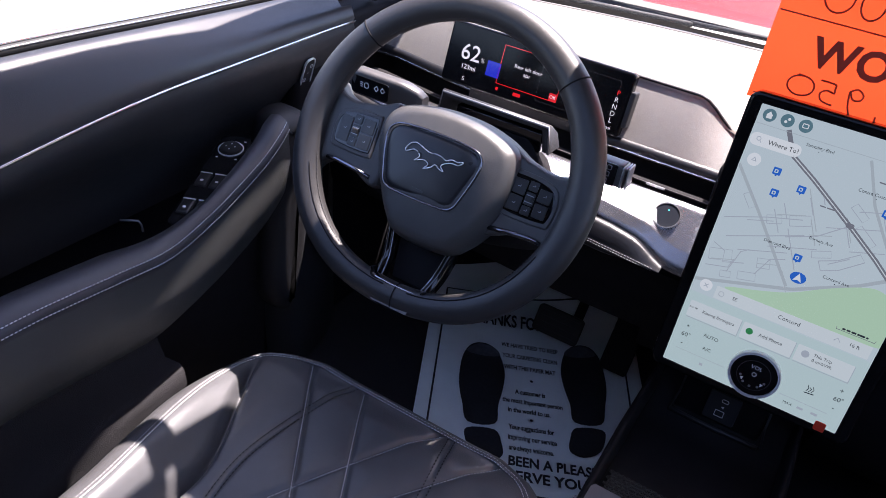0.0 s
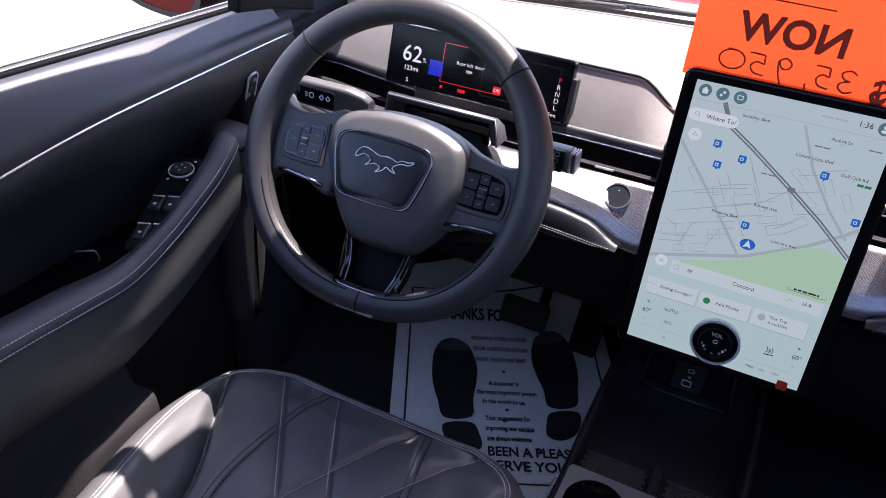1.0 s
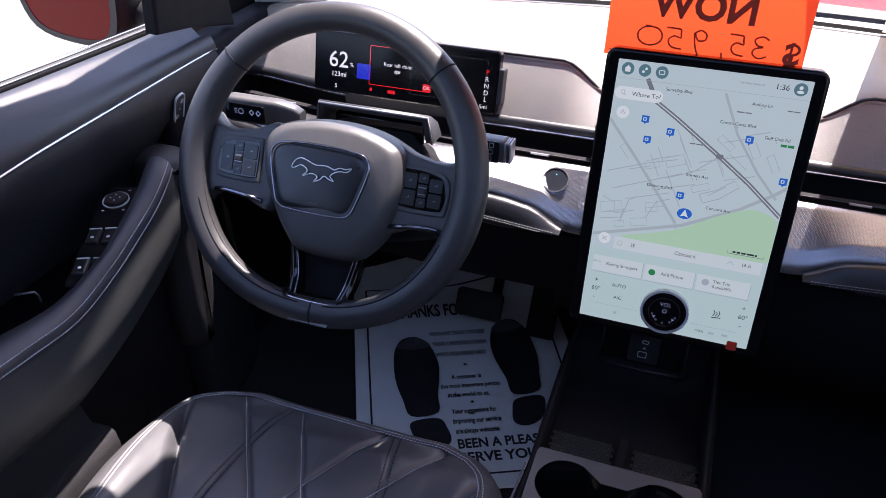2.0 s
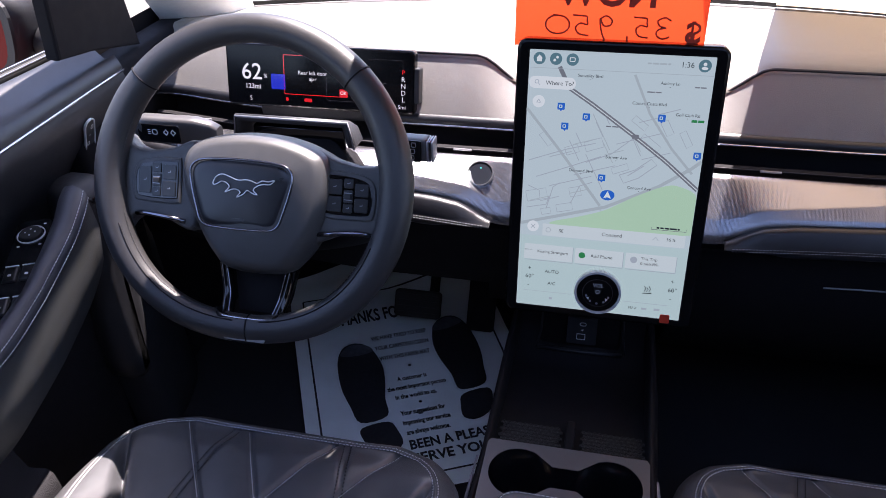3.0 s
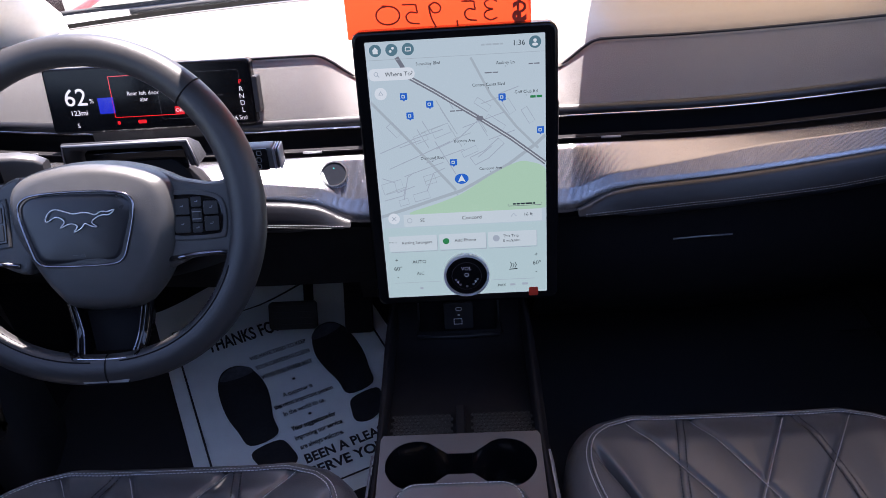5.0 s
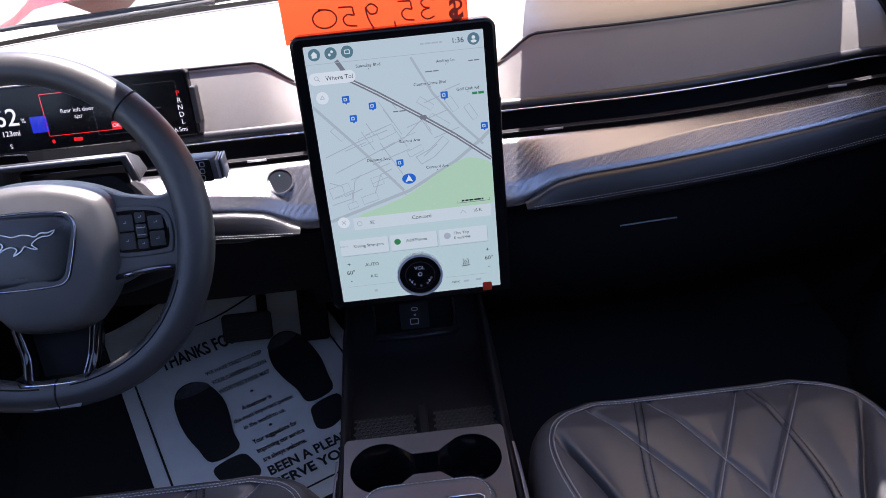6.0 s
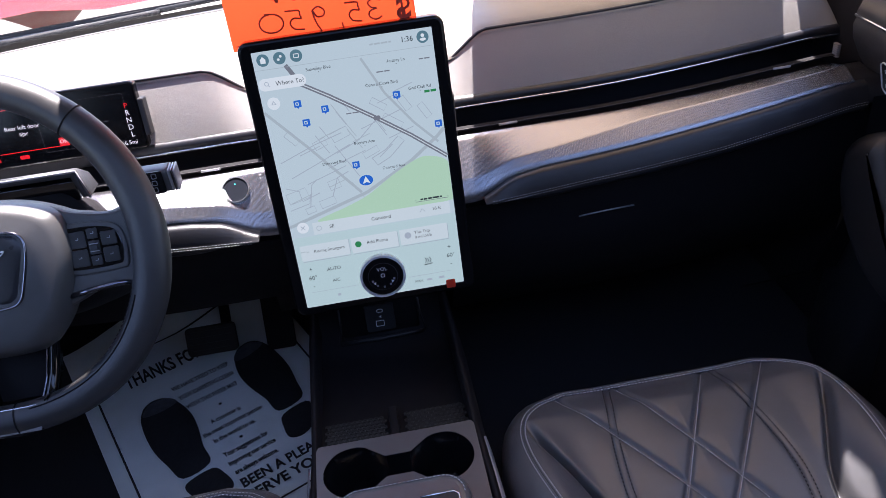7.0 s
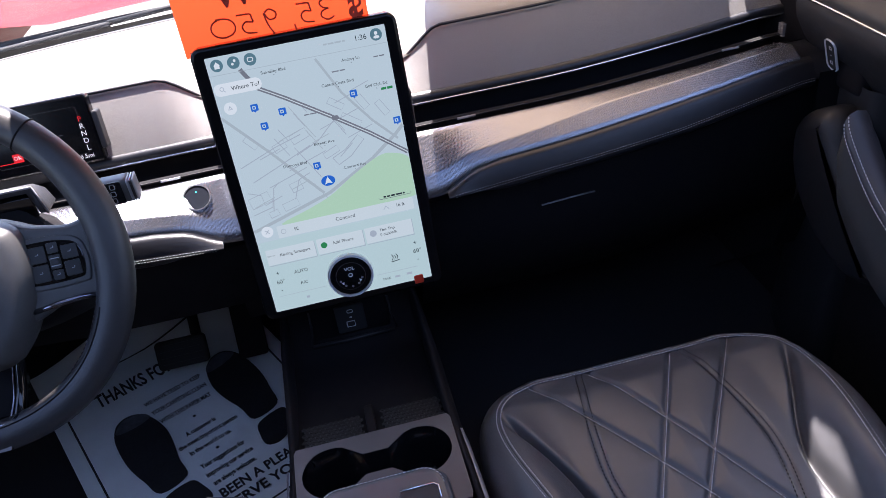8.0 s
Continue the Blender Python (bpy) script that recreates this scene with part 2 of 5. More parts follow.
def stitches(points, step=0.0052, length=0.0036, r=0.00055, up=Vector((0, 0, 1)), raise_by=0.0004):
    """A row of thread stitches along a line."""
    pts = [Vector(p) for p in points]
    verts, faces, run, nxt = [], [], 0.0, 0.0
    for a, b in zip(pts, pts[1:]):
        seg = (b - a).length
        d = (b - a).normalized()
        s = d.cross(up).normalized() * r
        u = s.cross(d).normalized() * r
        while nxt < run + seg:
            c = a + d * (nxt - run) + u.normalized() * raise_by
            k = len(verts)
            for e, w in ((-0.5, 0.3), (-0.3, 1), (0.3, 1), (0.5, 0.3)):
                q = c + d * length * e
                verts += [q + s * w, q + u * w, q - s * w, q - u * w]
            for i in range(3):
                for j in range(4):
                    faces.append((k + 4 * i + j, k + 4 * i + (j + 1) % 4, k + 4 * i + 4 + (j + 1) % 4, k + 4 * i + 4 + j))
            faces += [(k, k + 1, k + 2, k + 3), (k + 12, k + 15, k + 14, k + 13)]
            nxt += step
        run += seg
    return to_mesh("stitching", verts, faces)


def words(text, size, m, align="CENTER", bold=0.0, extrude=0.0):
    """Raised lettering as a mesh, in the frame m; size is the height of a line."""
    cu = bpy.data.curves.new("words", "FONT")
    cu.body, cu.size, cu.align_x, cu.align_y = text, size, align, "CENTER"
    cu.offset, cu.extrude, cu.resolution_u = bold, extrude, 3
    ob = bpy.data.objects.new("words", cu)
    scene.collection.objects.link(ob)
    dg = bpy.context.evaluated_depsgraph_get()
    me = bpy.data.meshes.new_from_object(ob.evaluated_get(dg))
    bpy.data.objects.remove(ob)
    bpy.data.curves.remove(cu)
    me.transform(m)
    me.materials.clear()
    return me


def at(m, x, y, z=0.0, turn=0.0):
    return m @ Matrix.Translation((x, y, z)) @ Matrix.Rotation(radians(turn), 4, "Z")


def frame_from(origin, x, y, z):
    return Matrix.Translation(origin) @ Matrix((x, y, z)).transposed().to_4x4()


def ease(x, a, b):
    t = min(max((x - a) / (b - a), 0), 1)
    return t * t * (3 - 2 * t)


def span(a, b, n):
    return [a + (b - a) * i / (n - 1) for i in range(n)]


def table(x, *pairs):
    """Straight lines between (x, value) pairs."""
    return float(np.interp(x, [p[0] for p in pairs], [p[1] for p in pairs]))

# ---- outside ----
ground = part("ground", to_mesh("ground", [(-400, -400, -0.38), (400, -400, -0.38), (400, 400, -0.38), (-400, 400, -0.38)], [(0, 1, 2, 3)], False), M["concrete"])
tagged(ground, "pale sunlit concrete parking lot around the car", "ground", kind="structure")

# ---- the car's shell ----
floor = part("floor", fix(box((-0.78, -1.9, -0.06), (0.78, 0.75, 0.0))), M["carpet"])
tagged(floor, "black carpeted car floor", "floor", kind="structure")
firewall = part("wall_front", loft([[(x, 0.50, 0.0), (x, 0.66, 0.14), (x, 0.68, 0.40), (x, 0.68, 0.56)] for x in (-0.78, 0, 0.78)]), M["carpet"])
tagged(firewall, "black carpeted footwell front wall", "wall", kind="structure")
rear = part("wall_rear", box((-0.80, -1.96, -0.06), (0.80, -1.90, 1.2)), M["headliner"])
tagged(rear, "plain dark rear end of the cabin", "wall", kind="structure")


# roof with the windshield opening ahead of its front edge and a glass panel over the rear
ROOF_FRONT = -0.155
REAR_GLASS, REAR_END = -0.52, -1.10
roof = thing("ceiling", "dark cloth roof lining with a rear glass opening and an added sun slot", "ceiling", kind="structure")
bm = bmesh.new()
for lo, hi in (
    # bar and slot added here to shape the sun on the driver's bolster
    ((-0.47, ROOF_FRONT - 0.004, 1.12), (-0.405, ROOF_FRONT + 0.026, 1.15)),
    ((-0.62, -0.27, 1.12), (-0.47, ROOF_FRONT, 1.15)),
    ((-0.405, -0.27, 1.12), (0.62, ROOF_FRONT, 1.15)),
    ((-0.62, REAR_GLASS, 1.12), (0.62, -0.27, 1.15)),
    ((-0.62, REAR_END, 1.12), (-0.54, REAR_GLASS, 1.15)),
    ((0.54, REAR_END, 1.12), (0.62, REAR_GLASS, 1.15)),
    ((-0.62, -1.92, 1.12), (0.62, REAR_END, 1.15)),
):
    b = box(lo, hi)
    me = bpy.data.meshes.new("slab")
    b.to_mesh(me)
    b.free()
    bm.from_mesh(me)
    bpy.data.meshes.remove(me)
part("lining", bm, M["headliner"], roof)
for sx in (-1, 1):
    part("roof_rail", loft([[(sx * 0.62, y, 1.15), (sx * 0.60, y, 1.11), (sx * 0.66, y, 1.07), (sx * 0.692, y, 1.06 - d), (sx * 0.692, y, 1.12 - d)] for y, d in ((-1.92, 0), (-1.0, 0), (-0.4, 0), (ROOF_FRONT, 0.0), (0.04, 0.05))], True, True), M["headliner"], roof)


# plain side walls that close the cabin below the windows
for k, sx in (("wall_left", -1), ("wall_right", 1)):
    w = part(k, loft([[(sx * x, y, z) for y in span(-1.9, 0.70, 14)] for x, z in ((0.70, -0.05), (0.79, 0.0), (0.795, 0.40), (0.79, 0.66))]), M["dark"])
    tagged(w, "plain dark cabin side below the windows", "wall", kind="structure")
for k, sx in (("wall_rear_left", -1), ("wall_rear_right", 1)):
    w = part(k, box((min(sx * 0.70, sx * 0.78), -1.92, 0.66), (max(sx * 0.70, sx * 0.78), -1.0, 1.12)), M["headliner"])
    tagged(w, "plain dark cabin side behind the front doors", "wall", kind="structure")
# unseen bar and plate added to keep sun off the console and seats
part("sun_block_bar", loft([[(x, y + 0.010, z + 0.03), (x, y - 0.010, z), (x, y - 0.06, z + 0.045), (x, y - 0.05, z + 0.08)] for x, y, z in ((-0.212, 0.074, 0.972), (-0.02, 0.082, 0.972), (0.20, 0.080, 0.972))], True, True), M["headliner"], roof)
part("sun_block_plate", box((-0.235, ROOF_FRONT, 1.045), (0.22, 0.050, 1.062), 0.006), M["headliner"], roof)
# plate added out of view so the driver's cushion stays in shade
visor = part("seat_sun_block", box((-0.432, ROOF_FRONT, 1.078), (-0.215, -0.008, 1.094), 0.006), M["headliner"])
tagged(visor, "unseen dark plate added below the roof edge to shade the driver's seat", "sun visor")


# windshield from the cowl to the roof's front edge
def shield(u, v):
    """u across -1..1, v from the base 0 to the top 1."""
    half = 0.78 - 0.16 * v
    y = (0.60 - 0.16 * u * u) * (1 - v) + (ROOF_FRONT - 0.02 * u * u) * v
    z = 0.625 + 0.515 * v + 0.02 * math.sin(math.pi * v)
    return (half * u, y, z)


wind = part("windshield", loft([[shield(u, v) for u in span(-1, 1, 17)] for v in span(0, 1, 7)]), M["windshield"])
wind.visible_shadow = False
tagged(wind, "clear curved windshield glass", "windshield", kind="structure")
frit = part("frit_band", loft([[Vector(shield(u, v)) + Vector((0, -0.012, -0.002)) for u in span(-0.97, 0.97, 25)] for v in (0.0, 0.012, 0.02)]), M["rubber"], wind)


# an unseen sheet added to shade the passenger dash, with a gap along the pillar
shade = thing("sunshade", "unseen beige sheet added behind the windshield to shade the passenger dash", "sunshade")


def on_glass(x, v):
    """The point just behind the glass at x and height v."""
    p = shield(min(x / (0.78 - 0.16 * v), 1), v)
    return Vector((x, p[1] - 0.012, p[2] - 0.010))


def shade_edge(v, side):
    """x of the sheet's slanting edges, cut straight as seen from the sun; the outer one bows towards the pillar."""
    x = 0.4
    for k in range(8):
        p = on_glass(x, v)
        way = p.y - 0.42 * p.z
        x = 0.123 * p.z + (0.115 + 0.197 * way - 0.08 * ease(-way, 0.20, 0.27) if side < 0 else 0.588 + 0.285 * way + 0.05 * ease(-way, 0.095, 0.12) * (1 - ease(-way, 0.40, 0.44)) - 0.014 * ease(-way, 0.43, 0.47))
    return x


rows = [[on_glass(x, v) for x in span(shade_edge(v, -1), shade_edge(v, 1), 11)] for v in span(0.03, 0.97, 30)]
part("panel", loft(rows), M["foil"], shade)


# pale front pillars
def pillar(sx):
    rows = []
    for v in span(-0.03, 1.0, 12):
        p = Vector(shield(sx * 0.985, max(v, 0)))
        p.z += min(v, 0) * 2.4
        # left widened to shade the armrest, right narrowed to admit a sun strip
        w = 0.055 + 0.05 * (1 - ease(v, 0.0, 0.35)) + (0.034 * ease(v, 0.45, 0.68) if sx < 0 else -0.045 * ease(v, 0.12, 0.32) * (1 - 0.8 * ease(v, 0.5, 0.8)))
        rows.append([p + Vector(d) for d in (
            (-sx * w, 0.02, 0.0), (-sx * w * 0.9, -0.05, 0.012), (-sx * w * 0.35, -0.085, -0.002),
            (sx * 0.02, -0.09, -0.02), (sx * 0.05, -0.02, -0.02), (sx * 0.03, 0.03, 0.0))])
    ob = part("pillar", loft(rows, True, True), M["pillar"])
    return tagged(ob, "pale grey cloth-covered front roof pillar", "pillar", kind="structure")


for sx in (-1, 1):
    pillar(sx)

# bonnet, cowl and wiper ahead of the glass
hood = thing("car_hood", "glossy red painted bonnet ahead of the windshield", "car hood")
rows = []
for y in span(0.665, 1.7, 14):
    rows.append([(x, y - 0.17 * x * x, 0.622 + 0.05 * ease(y, 0.66, 0.95) - 0.05 * (y - 0.7) - 0.16 * ease(y, 1.2, 1.75) + 0.018 * math.cos(x * 2) + 0.022 * ease(abs(x), 0.42, 0.55) - 0.13 * ease(abs(x), 0.62, 0.86)) for x in span(-0.86, 0.86, 33)])
part("panel", loft(rows), M["red_paint"], hood)
cowl = part("cowl", loft([[(x, 0.56 - (0.25 - 0.8 * dy) * x * x + dy, z) for x in span(-0.82, 0.82, 21)] for dy, z in ((0, 0.57), (0.012, 0.606), (0.05, 0.610), (0.088, 0.612), (0.096, 0.619), (0.102, 0.600))]), M["grey_cowl"])
tagged(cowl, "black plastic cowl under the windshield", "cowl", kind="structure")
wiper = thing("wiper", "black windshield wiper resting on the cowl", "wiper")
part("blade", tube([(-0.60 + 0.025 * i, 0.560 + 0.0042 * i, 0.620 + 0.0004 * i) for i in range(12)], 0.0055, sides=6), M["rubber"], wiper)
part("arm", tube([(-0.33, 0.607, 0.626), (-0.2, 0.632, 0.628), (-0.05, 0.642, 0.624), (-0.03, 0.642, 0.604)], 0.005, sides=6), M["rubber"], wiper)
for lo, hi in ((0.665, 0.676),):
    part("seal", loft([[(x, lo - 0.17 * x * x - 0.006 + dy, 0.6215 + dz) for x in span(-0.8, 0.8, 25)] for dy, dz in ((0, -0.01), (0.0, 0.002), (0.008, 0.003), (0.010, -0.01))]), M["rubber"], hood, "black bonnet edge seal")


# ---- dashboard ----
def back(s):
    """The dash sweeps forward towards the doors."""
    return 0.04 * min(max((s - 0.3) / 0.38, 0), 1) ** 1.5


def lift(s):
    return 0.005 * ease(s, 0.35, 0.72)


def fabric_top(s):
    return 0.648 - 0.040 * (1 - ease(s, 0.13, 0.20)) - 0.058 * max(0, (s - 0.68) / 0.06) ** 2


def woven_low(s):
    return table(s, (0.0, 0.480), (0.150, 0.482), (0.165, 0.492), (0.19, 0.508), (0.23, 0.515), (0.3, 0.520), (0.48, 0.532), (0.66, 0.5445), (0.75, 0.547))


def pad_low(s):
    return table(s, (0.0, 0.480), (0.155, 0.4815), (0.3, 0.4925), (0.48, 0.500), (0.66, 0.516), (0.75, 0.520))


def crease_at(s):
    """Share of the trim's depth at which its flat part breaks into the steep one."""
    return 0.75 - 0.22 * ease(s, 0.20, 0.42)


def crease_up(s):
    return 0.006 + 0.004 * ease(s, 0.20, 0.42)


def across(profile, lo, hi, n, sx):
    return loft([[(sx * s, y + back(s), z) for y, z in profile(s)] for s in span(lo, hi, n)])


dash = thing("dashboard", "black and silver car dashboard with cloth, woven trim and stitched leather", "dashboard")
top_rows = []
for x in span(-0.735, 0.735, 39):
    s = abs(x)
    yb = 0.19 + back(s)
    zt = fabric_top(s) + 0.003
    far = 0.572 - 0.25 * x * x
    top_rows.append([(x, yb - 0.004, zt - 0.006), (x, yb, zt), (x, yb + 0.012, zt + 0.004), (x, yb + 0.06, max(zt, 0.640) + 0.004), (x, (yb + far) / 2, 0.641), (x, far - 0.05, 0.634), (x, far, 0.625), (x, far + 0.01, 0.58)])
part("top_pad", loft(top_rows), M["dash_top"], dash, "dark grained vinyl dash top")
part("defroster_grille", loft([[(x, 0.545 - 0.25 * x * x + dy, 0.6305 + dz) for x in span(-0.66, 0.66, 41)] for dy, dz in ((0, -0.002), (0.001, 0.0016), (0.009, 0.0002), (0.010, -0.003))]), M["grille"], dash, "narrow dotted defroster strip")
for sx in (-1, 1):
    part("speaker_cloth", across(lambda s: [(0.190 - 0.050 * t - 0.002 * math.sin(math.pi * t), fabric_top(s) * (1 - t) + (0.574 + lift(s)) * t) for t in span(0, 1, 7)], 0.11, 0.738, 50, sx), M["fabric"], dash, "speckled grey speaker cloth")
    part("cloth_edge", tube([(sx * s, 0.189 + back(s), fabric_top(s) + 0.001) for s in span(0.11, 0.738, 50)], 0.0022, sides=6), M["plastic"], dash)
    part("lower_band", across(lambda s: [(0.141, 0.575 + lift(s)), (0.134, 0.5735 + lift(s)), (0.131, 0.564 + lift(s)), (0.14, 0.560 + lift(s))], 0.11, 0.74, 30, sx), M["shaded_leather"], dash)
    part("chrome_strip", tube([(sx * s, 0.1315 + back(s), 0.5625 + lift(s)) for s in span(0.11, 0.74, 40)], 0.0017, sides=8), M["chrome"], dash, "thin bright chrome strip")
    part("vent_slot", across(lambda s: [(0.135, 0.558 + lift(s)), (0.19, 0.552 + lift(s)), (0.19, 0.520), (0.10, 0.518), (0.074, 0.546 + lift(s) * 0.3)], 0.09, 0.725, 30, sx), M["dark"], dash, "full-width black air vent slot")
    part("vent_slat", across(lambda s: [(0.101, 0.5482 + lift(s)), (0.094, 0.5476 + lift(s)), (0.092, 0.546 + lift(s)), (0.101, 0.5465 + lift(s))], 0.11, 0.70, 30, sx), M["dark"], dash)
    part("vent_slat_edge", tube([(sx * s, 0.0925 + back(s), 0.5475 + lift(s)) for s in span(0.11, 0.70, 30)], 0.0006, sides=6), M["plastic"], dash)
    for s, zz in ((0.203, 0.5475), (0.612, 0.552)):
        b = slab(rounded(0.026, 0.0034, 0.0012), 0.004, frame_from((sx * s, 0.090 + back(s), zz), Vector((1, 0, 0)), Vector((0, 0.45, 0.9)).normalized(), Vector((0, -0.9, 0.45)).normalized()), 0.0015)
        part("vent_tab", b, M["satin"], dash, "small silver vent tab")
    part("woven_trim", across(lambda s: [(0.082, 0.540 + lift(s) * 0.3), (0.078, 0.5465 + lift(s) * 0.3), (0.072, 0.5485 + lift(s) * 0.3)] + [(0.072 - 0.056 * t, (0.5485 + lift(s) * 0.3) * (1 - t) + woven_low(s) * t + crease_up(s) * min(t / crease_at(s), (1 - t) / (1 - crease_at(s)))) for t in (0.1, 0.3, crease_at(s) - 0.03, crease_at(s), crease_at(s) + 0.03, 0.9, 1.0)] + [(0.017, woven_low(s) - 0.006)], 0.0, 0.685, 50, sx), M["woven"], dash, "woven metallic silver trim panel")
    part("trim_end", across(lambda s: [(0.082, 0.538), (0.074, 0.544 + lift(s) * 0.3), (0.05, 0.546 - 0.004 * ease(s, 0.69, 0.75)), (0.014, woven_low(s) - 0.003), (0.0, pad_low(s) - 0.002)], 0.683, 0.76, 8, sx), M["shaded_leather"], dash)
    part("leather_pad", across(lambda s: [(0.0205, woven_low(s) - 0.008), (0.0185, woven_low(s) - 0.0005), (0.013, woven_low(s) - 0.0025)] + [(0.013 - 0.016 * t, (woven_low(s) + 0.001) * (1 - t) + (pad_low(s) + 0.001) * t + 0.004 * math.sin(math.pi * t)) for t in span(0.2, 1, 5)] + [(-0.005, pad_low(s) - 0.006 * ease(s, 0.15, 0.24)), (0.004, pad_low(s) - 0.014 * ease(s, 0.15, 0.24)), (0.05, pad_low(s) - 0.022 * ease(s, 0.15, 0.24))], 0.150, 0.70, 50, sx), M["shaded_leather"], dash, "stitched leather pad, darkened for shade")
    for k in (0.0024, -0.0012):
        part("stitching", stitches([(sx * s, -0.0042 + back(s), pad_low(s) + k) for s in span(0.160, 0.70, 60)], up=Vector((0, -0.8, 0.6)), step=0.0040, length=0.0030, r=0.0004), M["shaded_thread"], dash)
    part("lower_panel", across(lambda s: [(0.016, pad_low(s) - 0.012), (0.03, 0.455), (0.034, 0.40), (0.05, 0.32), (0.12, 0.22), (0.25, 0.17), (0.62, 0.16)] if sx > 0 else [(0.016, pad_low(s) - 0.012), (0.028, 0.455), (0.040, 0.40), (0.052, 0.352), (0.075, 0.335), (0.20, 0.335), (0.66, 0.34)], 0.10, 0.74, 20, sx), M["dark"], dash, "black lower dash and glovebox")
    part("end_panel", loft([[(sx * x, y, z) for y, z in ((0.03, 0.53), (0.03, 0.35), (0.08, 0.2), (0.3, 0.0))] for x in (0.70, 0.76)]), M["dark"], dash)
part("centre_panel", loft([[(x, y, z) for y, z in ((0.018, 0.482), (0.03, 0.45), (0.05, 0.40), (0.07, 0.31), (0.20, 0.30))] for x in span(-0.16, 0.16, 9)]), M["dark"], dash)
part("glovebox_handle", tube([(0.285, 0.028, 0.418), (0.325, 0.0275, 0.4205), (0.365, 0.028, 0.4215)], 0.0012, sides=6), M["satin"], dash, "thin glovebox edge line")
for k in range(7):
    part("vent_wheel_rib", box((0.7075, 0.100 + back(0.7), 0.5440 + 0.0030 * k), (0.7135, 0.112 + back(0.7), 0.5457 + 0.0030 * k), 0.0006), M["satin"], dash)
part("core", box((-0.135, 0.10, 0.34), (0.135, 0.34, 0.602), 0.01), M["dark"], dash, "black dash core behind the screen")
for sx in (-1, 1):
    part("dash_end", box((min(sx * 0.728, sx * 0.785), -0.02, 0.50), (max(sx * 0.728, sx * 0.785), 0.46, 0.640), 0.012, 3), M["dark"], dash, "black end block against the door")

start = thing("start_button", "round glossy start button with a chrome ring on the dash", "button")
SF = frame_from((-0.1708, 0.0506, 0.5325), Vector((1, 0, 0)), Vector((0, 0.777, 0.629)).normalized(), Vector((0, -0.629, 0.777)).normalized())
part("ring", ring_plate(disc(0.0182, 40), disc(0.0164, 40), 0.0100, at(SF, 0, 0, -0.0070)), M["chrome"], start, "bright chrome ring")
part("cap", slab(disc(0.0165, 40), 0.0088, at(SF, 0, 0, -0.0070), 0.0006), M["button_cap"], start, "glossy black cap")
part("lamp", slab(disc(0.0009, 12, 0, 0.008), 0.0004, at(SF, 0, 0, 0.0020)), glow("teal_lamp", (0.05, 0.5, 0.45), 0.8), start)

# ---- touchscreen ----
TH = radians(10.48)
SC = frame_from((0, 0, 0.55), Vector((1, 0, 0)), Vector((0, math.sin(TH), math.cos(TH))), Vector((0, -math.cos(TH), math.sin(TH))))
screen = thing("touchscreen", "large portrait touchscreen in a black frame showing a street map", "touchscreen")
part("housing", slab(rounded(0.244, 0.362, 0.012, 6), 0.020, at(SC, 0, 0, -0.0205), 0.004, 3), M["panel_glass"], screen, "black glass frame")
part("bracket", box((-0.07, 0.048, 0.42), (0.07, 0.09, 0.62), 0.006), M["dark"], screen)
BG = glow("map_ground", (0.53, 0.69, 0.71), 0.132)
display = part("display", slab(rounded(0.213, 0.338, 0.001, 2), 0.0006, at(SC, 0, 0, -0.0002)), BG, screen, "lit pale map display")
TINT = {k: glow("map_" + k, c, 0.132) for k, c in dict(
    white=(0.74, 0.86, 0.86), road=(0.42, 0.53, 0.55), highway=(0.19, 0.22, 0.25), green=(0.45, 0.72, 0.50), blue=(0.02, 0.15, 0.62), text=(0.03, 0.04, 0.05),
    teal=(0.10, 0.22, 0.26), grey=(0.40, 0.49, 0.54), panel=(0.50, 0.70, 0.68), leaf=(0.02, 0.25, 0.08), pale=(0.62, 0.76, 0.76)).items()}
Z1, Z2, Z3, Z4 = 0.0006, 0.0009, 0.0012, 0.0015


def flat(name, outline, tint, z, parent=None, label=""):
    return part(name, slab(outline, 0.0002, at(SC, 0, 0, z)), TINT[tint], parent or display, label)


def road(points, w, tint, z, name="road"):
    """A strip of constant width along a line on the display."""
    p = [Vector((x, y)) for x, y in points]
    l, r = [], []
    for i, q in enumerate(p):
        d = (p[min(i + 1, len(p) - 1)] - p[max(i - 1, 0)]).normalized()
        nrm = Vector((-d.y, d.x)) * w / 2
        l.append(q + nrm)
        r.append(q - nrm)
    me = to_mesh(name, [at(SC, 0, 0, z) @ Vector((q.x, q.y, 0)) for q in l + r], [(i, i + 1, len(p) + i + 1, len(p) + i) for i in range(len(p) - 1)], False)
    return part(name, me, TINT[tint], display)


def label_on(text, x, y, size, tint="text", z=Z3, align="CENTER"):
    return part("lettering", words(text, size, at(SC, x, y, z + 0.0003), align), TINT[tint], display)


def bars(x, y, w, h, tint="text", z=Z2):
    """Lettering too small to read: a broken bar."""
    r = random.Random(int((x + 1) * 1e4))
    p = x - w / 2
    while p < x + w / 2 - 0.002:
        k = min(r.uniform(0.003, 0.009), x + w / 2 - p)
        flat("word_bar", [(p, y - h / 2), (p + k, y - h / 2), (p + k, y + h / 2), (p, y + h / 2)], tint, z)
        p += k + 0.0012


flat("park", [(min(a, 0.1062), max(b, -0.0505)) for a, b in soft_outline([(-0.069, -0.050), (-0.03, -0.036), (-0.001, -0.025), (0.034, -0.004), (0.067, 0.012), (0.085, 0.013), (0.106, 0.002), (0.106, -0.03), (0.106, -0.049), (0.02, -0.051)], 5)], "green", Z1, None, "pale green park area")
flat("lower_panel", [(-0.106, -0.168), (0.106, -0.168), (0.106, -0.068), (-0.106, -0.068)], "panel", Z1)
